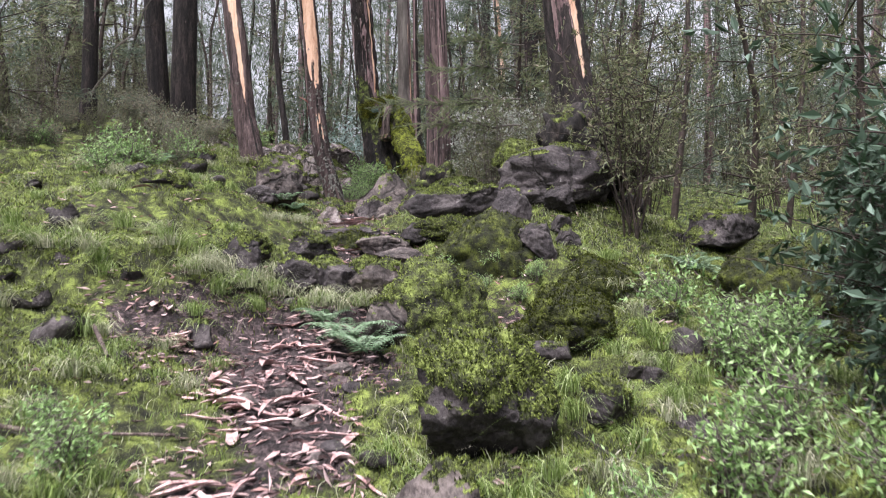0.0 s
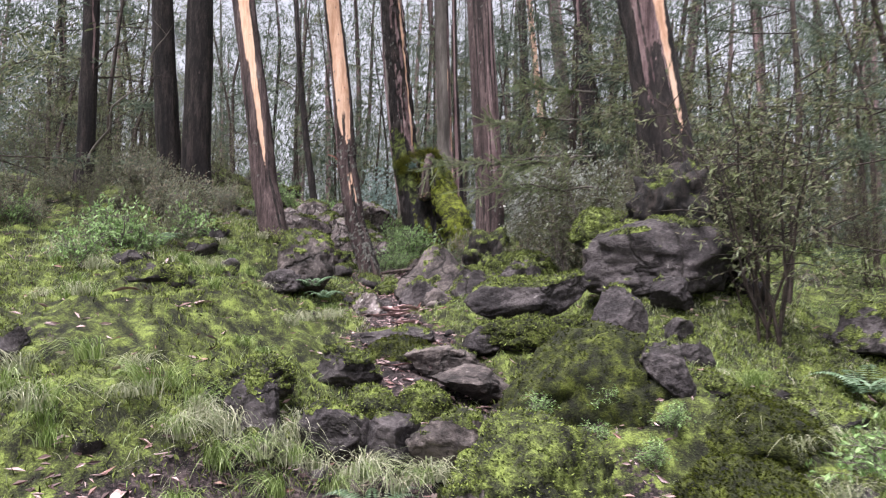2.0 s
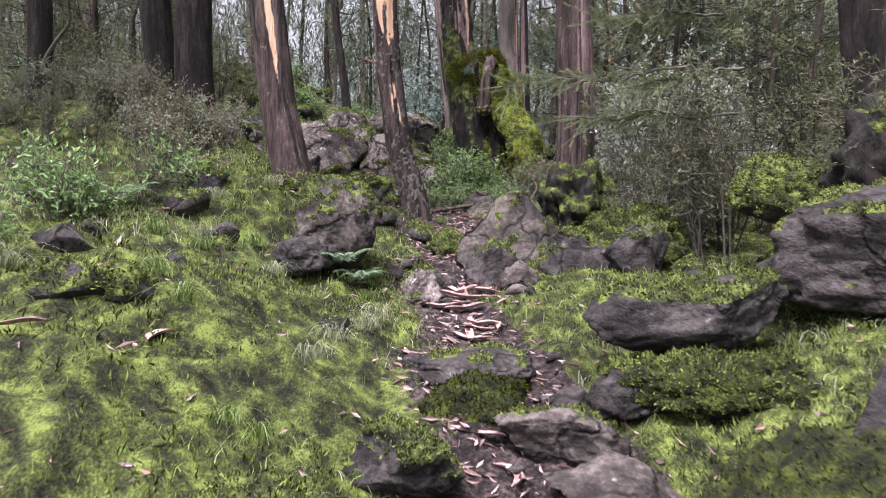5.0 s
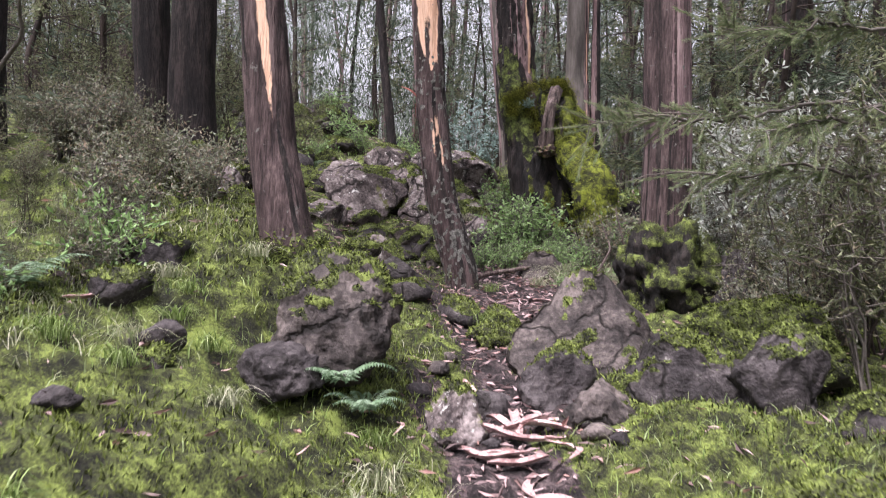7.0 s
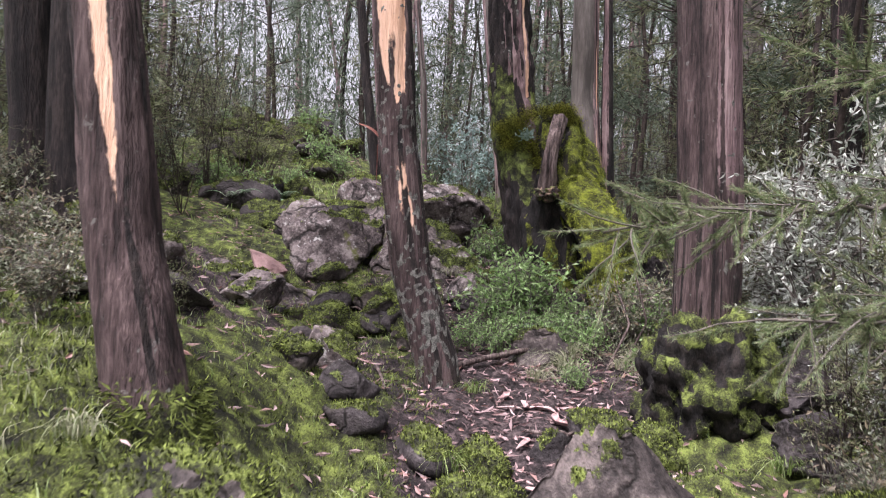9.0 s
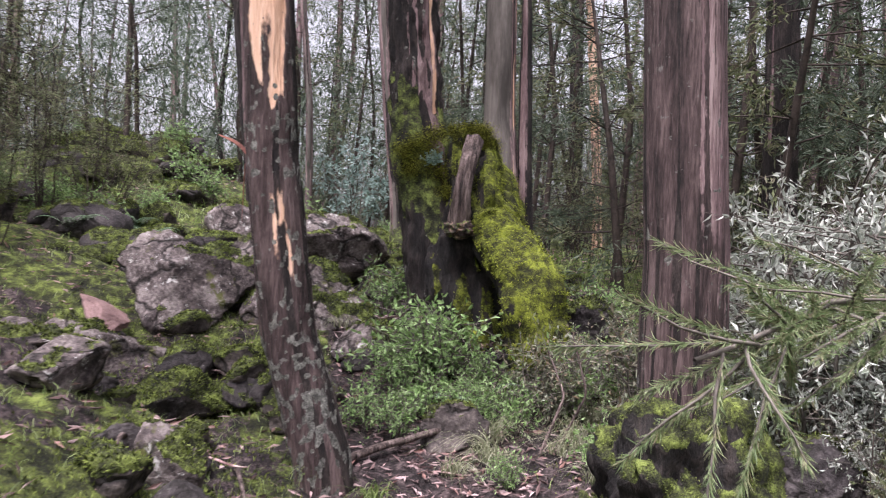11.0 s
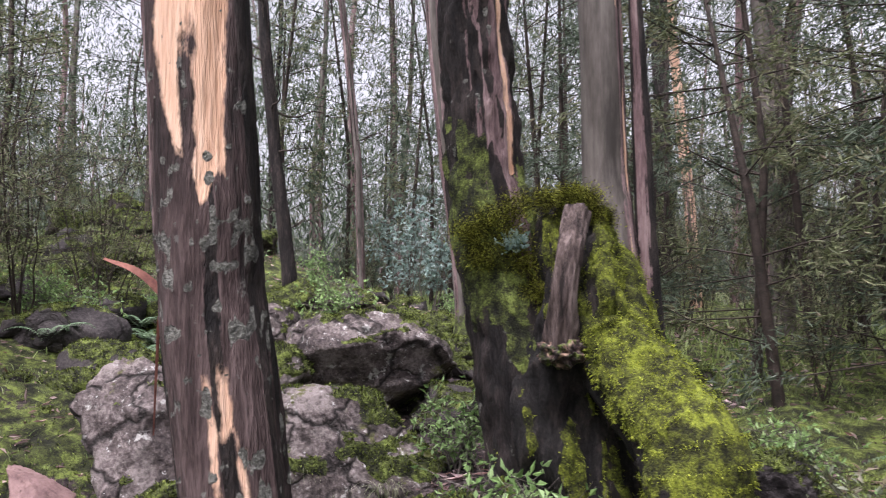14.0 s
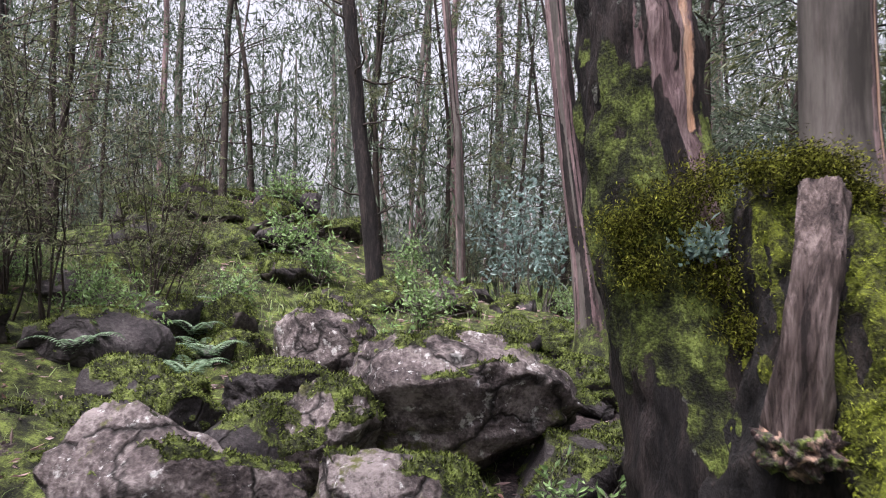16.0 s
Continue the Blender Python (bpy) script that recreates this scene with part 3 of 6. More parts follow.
rock("dark stone in the grassy bank", (-1.45, 5.45, 1.5), (0.2, 0.16, 0.12), 20, 39, 0.4)
rock("dark stone in the grassy bank", (-1.95, 5.0, 1.46), (0.15, 0.13, 0.12), 0, 40, 0.3)
rock("dark stone in the grassy bank", (-2.35, 4.85, 1.42), (0.16, 0.14, 0.14), 0, 41, 0.35)
rock("dark stone in the grassy bank", (-2.75, 5.0, 1.5), (0.2, 0.15, 0.14), 0, 42, 0.2)
rock("small stone in a mossy bank", (-1.95, 7.15, 1.84), (0.17, 0.14, 0.1), 0, 43, 0.2)
rock("white spotted stone at a mossy edge", (-1.22, 8.05, 1.82), (0.14, 0.2, 0.14), 20, 44, 0.1, mat=ROCK_LICHEN)
rock("small stone on the trail", (-1.1, 8.3, 1.78), (0.12, 0.1, 0.1), 0, 45, 0.0)
rock("small stone on the trail", (-1.12, 6.95, 1.6), (0.1, 0.08, 0.06), 0, 46, 0.0)
rock("mossy stone beside a gum tree", (-1.15, 9.4, 1.93), (0.2, 0.16, 0.1), 0, 47, 0.5)
rock("grey stone at the trail", (-1.56, 9.9, 1.96), (0.14, 0.12, 0.09), 0, 48, 0.1)
rock("grey stones beside a mossy tree foot", (0.35, 10.0, 2.12), (0.2, 0.18, 0.16), 0, 49, 0.1)
rock("grey stones beside a mossy tree foot", (0.5, 10.4, 2.3), (0.26, 0.2, 0.2), 30, 50, 0.15)
# upper slope
rock("large boulder grey with lichen", (-2.27, 14.1, 3.08), (0.72, 0.5, 0.4), -4, 51, 0.1, mat=ROCK_LICHEN, cut=0.66, facets=12)
rock("flat topped boulder with dry grass", (-2.1, 13.05, 2.84), (0.6, 0.42, 0.42), 8, 52, 0.2, mat=ROCK_LICHEN, cut=0.55, facets=16)
rock("sharp boulder white with lichen", (-2.95, 12.95, 2.86), (0.5, 0.44, 0.48), 25, 53, 0.08, mat=ROCK_LICHEN, cut=0.6, facets=11, tilt=(0, -14), peak=0.2, rough=0.06)
rock("pink broken slab resting on stones", (-3.3, 12.4, 2.68), (0.27, 0.16, 0.1), -35, 54, 0.0, mat=PINK_ROCK, cut=0.55, tilt=(0, 32), facets=14)
rock("overhanging brown boulder above a dark hollow", (-3.32, 12.15, 2.42), (0.52, 0.4, 0.27), 10, 55, 0.05, mat=ROCK_LICHEN, cut=0.6, tilt=(0, -12))
rock("grey boulder on the slope", (-3.95, 13.5, 2.72), (0.32, 0.3, 0.27), 0, 56, 0.15)
rock("low brown boulder on the slope", (-2.85, 10.95, 2.12), (0.46, 0.36, 0.28), 0, 57, 0.12, mat=PALE_ROCK, cut=0.6)
rock("grey boulder with mossy side", (-3.05, 14.6, 3.2), (0.36, 0.3, 0.36), 0, 58, 0.2, mat=ROCK_LICHEN)
rock("grey boulder with a mossy side", (-2.62, 13.65, 3.0), (0.26, 0.24, 0.26), 0, 59, 0.25, mat=ROCK_LICHEN)
rock("angular stone below a mossy tree", (-1.5, 12.5, 2.58), (0.28, 0.2, 0.2), 20, 60, 0.12, mat=ROCK_LICHEN, cut=0.56, facets=14, tilt=(0, -14))
rock("rounded stone with mossy cap", (-3.5, 13.75, 3.02), (0.28, 0.26, 0.24), 0, 61, 0.35)
rock("long grey stone among moss", (-3.1, 14.2, 3.1), (0.3, 0.22, 0.17), 0, 62, 0.2)
rock("moss covered grey boulder", (-4.4, 14.9, 3.05), (0.45, 0.36, 0.24), 10, 63, 0.7)
rock("grey boulder on the far slope", (-5.2, 18.0, 3.5), (0.5, 0.3, 0.32), 30, 64, 0.15, tilt=(0, 15))
rock("grey boulder at a thin tree foot", (-3.9, 17.0, 3.3), (0.45, 0.35, 0.32), 0, 65, 0.2, mat=PALE_ROCK)
rock("pale flat boulder up the slope", (-3.0, 17.4, 3.42), (0.35, 0.3, 0.2), 0, 66, 0.15, mat=PALE_ROCK)
rock("moss covered boulder up the slope", (-5.6, 16.4, 3.6), (0.55, 0.4, 0.36), 0, 67, 1.0)
rock("moss covered boulder up the slope", (-5.1, 17.2, 3.85), (0.5, 0.4, 0.36), 0, 68, 1.0)
rock("stone behind the lichened boulder", (-1.55, 15.3, 3.05), (0.3, 0.26, 0.18), 0, 69, 0.4)
rock("stone behind the lichened boulder", (-1.9, 16.3, 3.2), (0.4, 0.3, 0.2), 0, 70, 0.4)
rock("dark stone on the heathy bank", (-3.35, 9.3, 2.45), (0.26, 0.2, 0.16), 0, 71, 0.2)
rock("dark stone by the twin trees", (-4.1, 9.9, 2.85), (0.3, 0.24, 0.18), 0, 72, 0.3)
rock("small stone under moss", (-0.95, 11.4, 2.2), (0.2, 0.15, 0.18), 0, 73, 0.1, mat=PALE_ROCK, cut=0.6)
rock("stone at the mossy tree foot", (-0.05, 12.55, 2.72), (0.2, 0.18, 0.2), 0, 74, 0.3)
rng0 = np.random.default_rng(66)
for k in range(24):
    x, y = rng0.uniform(-3.3, -1.75), rng0.uniform(9.5, 12.3)
    s = rng0.uniform(0.1, 0.22)
    rock("brown-grey stone tumbled on the slope", (x, y, gz(x, y) + s * 0.3), (s * 1.4, s, s * 0.8), rng0.uniform(0, 180), 500 + k, 0.12 if k % 3 else 0.5, sub=4, mat=(PALE_ROCK, ROCK_LICHEN, ROCK)[k % 3], cut=0.58, facets=12)
rng0 = np.random.default_rng(77)
for k in range(150):
    y = rng0.uniform(9.5, 15.5) if k < 80 else rng0.uniform(13.5, 20)
    x = (rng0.uniform(-4.4, -1.3) if k % 3 else rng0.uniform(-1.3, 0.6)) if k < 80 else rng0.uniform(-7, -1.5)
    s = rng0.uniform(0.06, 0.17) if k < 80 else rng0.uniform(0.1, 0.34)
    if abs(x + 1.55) < 0.4 and abs(y - 10.7) < 0.6:
        continue
    rock("loose grey stone among moss", (x, y, gz(x, y) + s * 0.2), (s * 1.3, s, s * 0.8), rng0.uniform(0, 180), 100 + k, 0.2 if k % 2 else 0.5, sub=3, mat=ROCK if k % 2 else PALE_ROCK, cut=0.6)
for k in range(46):
    y, x = rng0.uniform(3.2, 8.5), rng0.choice([rng0.uniform(-3.4, -1.25), rng0.uniform(0.3, 2.4)])
    s = rng0.uniform(0.05, 0.14)
    rock("half-sunk dark stone in the mossy bank", (x, y, gz(x, y) + s * 0.15), (s * 1.4, s, s * 0.9), rng0.uniform(0, 180), 300 + k, 0.35 if k % 2 else 0.1, sub=3, cut=0.6, group="stones in the mossy bank")
for k in range(40):
    y = rng0.uniform(2.6, 9.2)
    x = float(np.interp(y, TRAIL_Y, TRAIL_X)) + rng0.uniform(-0.45, 0.45)
    s = rng0.uniform(0.025, 0.075)
    rock("loose stone on the trail", (x, y, gz(x, y) + s * 0.2), (s * 1.3, s, s * 0.7), rng0.uniform(0, 180), 200 + k, 0.0, sub=2, mat=ROCK if k % 2 else PALE_ROCK, cut=0.6, group="loose trail stones")


# ---- trees ----
def wrap(a):
    return (a + np.pi) % (2 * np.pi) - np.pi


def trunk_mesh(axis, radii, segs, rings, scar, mats, seed, bark=0.008, rough=0.006, stretch=0.2, freq=26, lobes=0.0, flare=0.0):
    """A trunk along the axis points (in its own space) with bark whose kind follows scar(angle, z, q):
    it returns fields, above nought where that skin lies; bare wood lies below the bark."""
    axis = np.asarray(axis, float)
    t = np.linspace(axis[0, 2], axis[-1, 2], rings)
    path = np.stack([np.interp(t, axis[:, 2], axis[:, k]) for k in range(3)], 1)
    for _ in range(3):
        path[1:-1] = (path[:-2] + 2 * path[1:-1] + path[2:]) / 4
    r = np.interp(t, axis[:, 2], radii)
    if flare:
        r = r * (1 + flare * np.exp(-(t - t[0]) / 0.18))
    v, f, _, dirs = tube_arrays(path, r, segs, rough, freq, stretch, seed, lobes)
    ang = np.arctan2(dirs[..., 1], dirs[..., 0]).ravel()
    zz = np.repeat(path[:, 2][:, None], segs, 1).ravel()
    q = np.stack([np.cos(ang) * 3, np.sin(ang) * 3, zz * 1.6], 1)
    fields = {k: np.full(len(ang), -1.0) for k in ("wood", "smooth", "black", "lichen", "moss")}
    fields.update(scar(ang, zz, q))
    bare = np.clip(fields["wood"] * 6 + 0.5, 0, 1)
    coat = np.clip(fields["moss"] * 2, 0, 1) + 0.5 * np.clip(fields["lichen"] * 3, 0, 1)
    v = v + dirs.reshape(-1, 3) * (bark * (0.6 * (1 + fbm(q * 4, 2, seed)) * (1 - bare) - bare + coat * (1 + fbm(q * 9, 2, seed))))[:, None]
    return mesh("trunk", v, f, mats, attr=fields)


def patches(q, seed, f=(1, 1, 0.35), scale=1.0):
    return fbm(q * np.array(f) * scale, 4, seed)


def crown_arrays(rng, centre, size, clumps, per, length, width, droop):
    pts, dirs = [], []
    for _ in range(clumps):
        d = rng.normal(size=3)
        d /= np.linalg.norm(d)
        c = np.asarray(centre) + d * np.asarray(size) * rng.uniform(0.25, 1.0)
        k = int(per * rng.uniform(0.5, 1.4))
        off = rng.normal(0, 1, (k, 3)) * np.array([0.34, 0.34, 0.42]) * rng.uniform(0.6, 1.2)
        pts.append(c + off)
        dirs.append(rng.normal(0, 0.6, (k, 3)))
    return leaves(np.concatenate(pts), np.concatenate(dirs), length, width, rng, droop)


def limb(rng, start, end, r0, r1, wobble=0.08, n=12, segs=6):
    t = np.linspace(0, 1, n)[:, None]
    p = np.asarray(start) * (1 - t) + np.asarray(end) * t
    w = rng.normal(0, wobble, (n, 3)) * np.sin(np.pi * t) * np.linalg.norm(np.asarray(end) - np.asarray(start))
    w[1:-1] = (w[:-2] + w[1:-1] + w[2:]) / 3
    v, f, _, _ = tube_arrays(p + w * 0.5, np.linspace(r0, r1, n), segs)
    return v, f


def crown_part(parent, rng, centre, size, clumps=40, per=36, mat=None, length=0.19, width=0.03):
    part("crown", mesh("crown", *crown_arrays(rng, centre, size, clumps, per, length, width, 0.9), mat or GUM, smooth=False), parent, "drooping grey-green gum leaves")


def branches_part(parent, rng, axis, lo, hi, count, reach, r=0.012, mat=None):
    axis = np.asarray(axis, float)
    bits = []
    for _ in range(count):
        z = rng.uniform(lo, hi)
        c = np.array([np.interp(z, axis[:, 2], axis[:, k]) for k in range(3)])
        a = rng.uniform(0, 2 * np.pi)
        end = c + np.array([np.cos(a), np.sin(a), rng.uniform(-0.15, 0.7)]) * reach * rng.uniform(0.4, 1)
        bits.append(limb(rng, c, end, r, r * 0.3, 0.12))
        for _ in range(3):
            s = c + (end - c) * rng.uniform(0.3, 0.9)
            bits.append(limb(rng, s, s + rng.normal(0, 0.25, 3) * reach, r * 0.4, r * 0.15, 0.15, 6, 4))
    part("branchwork", mesh("branchwork", *joined(bits), mat or TWIG), parent)["kind"] = "stuff"


def tree_a():
    ob = thing("gum_tree", (-2.12, 8.6, 2.2), "slim gum tree with peeling brown bark and an orange scar", "tree", "gum trees by the trail")
    axis = [(0.02, 0, 0), (-0.04, 0, 0.3), (-0.15, 0.04, 0.8), (-0.22, 0.05, 1.5), (-0.5, 0.1, 3.5), (-1.3, 0.3, 10)]

    def scar(a, z, q):
        c = radians(-70) + 0.12 * np.sin(z * 2.3)
        half = np.interp(z, [0.0, 0.9, 0.95, 1.25, 1.6, 2.2, 4, 10], [-0.3, -0.05, 0.06, 0.24, 0.3, 0.5, 0.7, 0.8])
        slit = np.maximum(np.abs(wrap(a - c + 0.35)) - 0.09, np.abs(z - 1.68) * 0.5 - 0.1)
        return {"wood": np.minimum(half - np.abs(wrap(a - c)), slit), "black": patches(q, 9) - 0.2, "moss": 0.5 - z * 1.6, "lichen": fbm(q * np.array([1.5, 1.5, 22]), 3, 4) - 0.95}
    part("trunk", trunk_mesh(axis, [0.14, 0.128, 0.117, 0.108, 0.1, 0.06], 80, 260, scar, BARK_PURPLE, 11, 0.006, 0.007), ob)
    rng = np.random.default_rng(5)
    pts = np.stack([0.15 * np.cos(t := rng.uniform(0, 6.3, 1500)), 0.15 * np.sin(t), rng.uniform(0.0, 0.34, 1500) ** 1.0], 1)
    pts[:, :2] *= (1.12 - 0.5 * pts[:, 2:3])
    sv, sf = leaves(pts, pts * [4, 4, 0] + rng.normal(0, 0.3, pts.shape) + [0, 0, 0.2], 0.045, 0.01, rng, 0.3)
    part("moss", mesh("moss", sv, sf, SPRIG, smooth=False), ob, "green moss at the foot")
    crown_part(ob, rng, (-1.2, 0.3, 9.5), (1.6, 1.6, 1.8))


def tree_b():
    ob = thing("gum_tree", (-1.515, 10.8, 1.98), "slim gum tree with pale orange scar and grey lichen", "tree", "gum trees by the trail")
    axis = [(0.02, 0, -0.08), (-0.03, 0, 0.25), (-0.2, 0, 0.8), (-0.31, 0, 1.6), (-0.36, 0, 2.4), (-0.55, 0.05, 4.2), (-1.2, 0.2, 10)]

    def scar(a, z, q):
        d = wrap(a - radians(-70))
        half = np.interp(z, [0, 1.7, 1.76, 1.9, 2.1, 2.4, 10], [-0.5, -0.1, 0.16, 0.5, 0.72, 0.85, 1.0])
        fingers = 0.3 * np.abs(np.sin(d * 6.5 + 0.6)) * np.clip((2.05 - z) / 0.3, 0, 1)
        c = d + 0.17 - 0.3 * np.clip((2.0 - z) / 0.25, 0, 1)
        slit = np.maximum(np.abs(d + 0.28 + 0.1 * np.sin(z * 5)) - 0.09, np.abs(z - 1.98) * 0.5 - 0.06)
        knot = np.maximum(np.abs(d + 0.28) - 0.11, np.abs(z - 2.02) - 0.09)
        strip = np.minimum(0.3 - np.abs(wrap(a - radians(-160))), (z - 1.0) * 0.5)
        low = np.minimum(0.13 - np.abs(d - 0.05), (0.08 - np.abs(z - 1.37)) * 2)
        low2 = np.minimum(0.08 - np.abs(d + 0.28), (0.14 - np.abs(z - 1.3)))
        low3 = np.minimum(0.09 - np.abs(d - 0.2), (0.1 - np.abs(z - 1.15)) * 2)
        wood = np.minimum(np.minimum(half - np.abs(c) - fingers, slit), knot)
        wood = np.maximum(np.maximum(wood, low), np.maximum(low2, low3))
        band = -0.1 + 0.6 * fbm(q * np.array([2.2, 2.2, 38]), 3, 5) - np.abs(z - 1.74) * 2.6 - np.clip(np.abs(d) - 0.9, 0, 1)
        spots = fbm(q * np.array([1.5, 1.5, 26]), 3, 21) - 0.42 + 0.3 * np.clip(1.5 - z, 0, 1) - 0.4 * np.clip(z - 1.75, 0, 1)
        return {"wood": wood, "smooth": strip, "lichen": np.maximum(np.maximum(spots, band), -knot * 2 - 0.1), "black": patches(q, 12, (1, 1, 0.6)) - 0.2}
    part("trunk", trunk_mesh(axis, [0.142, 0.126, 0.117, 0.116, 0.114, 0.1, 0.05], 128, 430, scar, BARK_PURPLE, 31, 0.005, 0.006), ob)
    rng = np.random.default_rng(15)
    bits = []
    for k in (0, 2):
        p0 = np.array([-0.4 - 0.01 * k, -0.05 + 0.01 * k, 1.6 - 0.02 * k])
        n = 10
        t = np.linspace(0, 1, n)[:, None]
        c = p0 + t * np.array([-0.13 + 0.065 * k, -0.02, 0.09 if k < 2 else -0.26]) + np.array([0, 0, 0.012]) * np.sin(t * 4)
        w = 0.011 * (1 - 0.8 * t) * np.array([0.2, 0.4, 1])
        v = np.concatenate([c - w, c + w, c - w + [0, 0.004, 0], c + w + [0, 0.004, 0]])
        q = [[a, a + 1, n + a + 1, n + a] for a in range(n - 1)] + [[2 * n + a, 3 * n + a, 3 * n + a + 1, 2 * n + a + 1] for a in range(n - 1)]
        bits.append((v, np.array(q)))
    part("loose_bark", mesh("loose_bark", *joined(bits), RED_STRIP), ob, "curled reddish peeling bark strip")
    branches_part(ob, rng, axis, 3.2, 8, 8, 1.0)
    crown_part(ob, rng, (-1.0, 0.2, 9.5), (1.5, 1.5, 1.8))


def tree_d():
    ob = thing("gum_tree", (-0.06, 10.45, 2.0), "straight gum tree with purple-brown bark and a mossy blackened foot", "tree", "gum trees by the trail")
    axis = [(0.0, 0, 0), (0, 0, 0.6), (0.0, 0, 1.2), (-0.05, 0, 2.4), (-0.12, 0.05, 4.5), (-0.3, 0.1, 11)]

    def scar(a, z, q):
        edge = radians(-80) + 0.3 * patches(q, 6, (1.5, 1.5, 0.25), 2.0) + 0.12 * (z - 1.5)
        d = wrap(a - edge)
        return {"smooth": np.minimum(d, 1.7 - d) * 0.5 - 0.02 + 0.2 * patches(q, 16, (2, 2, 0.2), 2) - 0.5 * np.clip(1.55 - z, 0, 1), "black": patches(q, 8, (2, 2, 0.3), 1.5) - 0.25 + 0.35 * np.clip(1.2 - z, -0.3, 1),
                "lichen": fbm(q * np.array([1.7, 1.7, 21]), 3, 3) - 0.72 + 0.2 * np.clip(1.2 - z, -1, 1)}
    part("trunk", trunk_mesh(axis, [0.175, 0.17, 0.163, 0.155, 0.145, 0.08], 90, 250, scar, BARK_PURPLE, 41, 0.003, 0.005, 0.12), ob)
    rng = np.random.default_rng(25)
    v, f = ball(5)
    b = v.copy() * [0.33, 0.33, 0.46]
    b += v * (0.09 * fbm(v * 3, 4, 12) + 0.03 * fbm(v * 9, 3, 13))[:, None]
    b[:, 2] += 0.22
    n = normals(b, f)
    mask = (n[:, 2] + 0.5 * n[:, 0] + 0.16 * fbm(b * 6, 3, 2) - 0.05) / 0.6
    b = b + n * (0.03 * np.clip(mask * 2, 0, 1) * (1 + 0.5 * fbm(b * 15, 2, 4)))[:, None]
    part("foot", mesh("foot", b, f, CHAR_GREEN, attr={"moss": mask}), ob, "blackened swollen tree foot")
    used = np.flatnonzero(mask > 0.05)
    sh = b[used]
    k = rng.choice(len(sh), 9000)
    sv, sf = leaves(sh[k] + rng.normal(0, 0.006, (9000, 3)), n[used][k] + rng.normal(0, 0.5, (9000, 3)), 0.013, 0.0035, rng, 0.4)
    part("moss", mesh("moss", sv, sf, SPRIG, smooth=False), ob, "bright green moss on the foot")
    c = np.array([0.17, -0.22, 0.6]) + rng.normal(0, 1, (260, 3)) * [0.035, 0.02, 0.045]
    part("lichen", mesh("lichen", *leaves(c, rng.normal(size=(260, 3)) + [0, -1, 0.3], 0.02, 0.012, rng), SILVER, smooth=False), ob, "white lichen tuft")
    crown_part(ob, rng, (-0.3, 0.1, 10.5), (1.8, 1.8, 2.0))


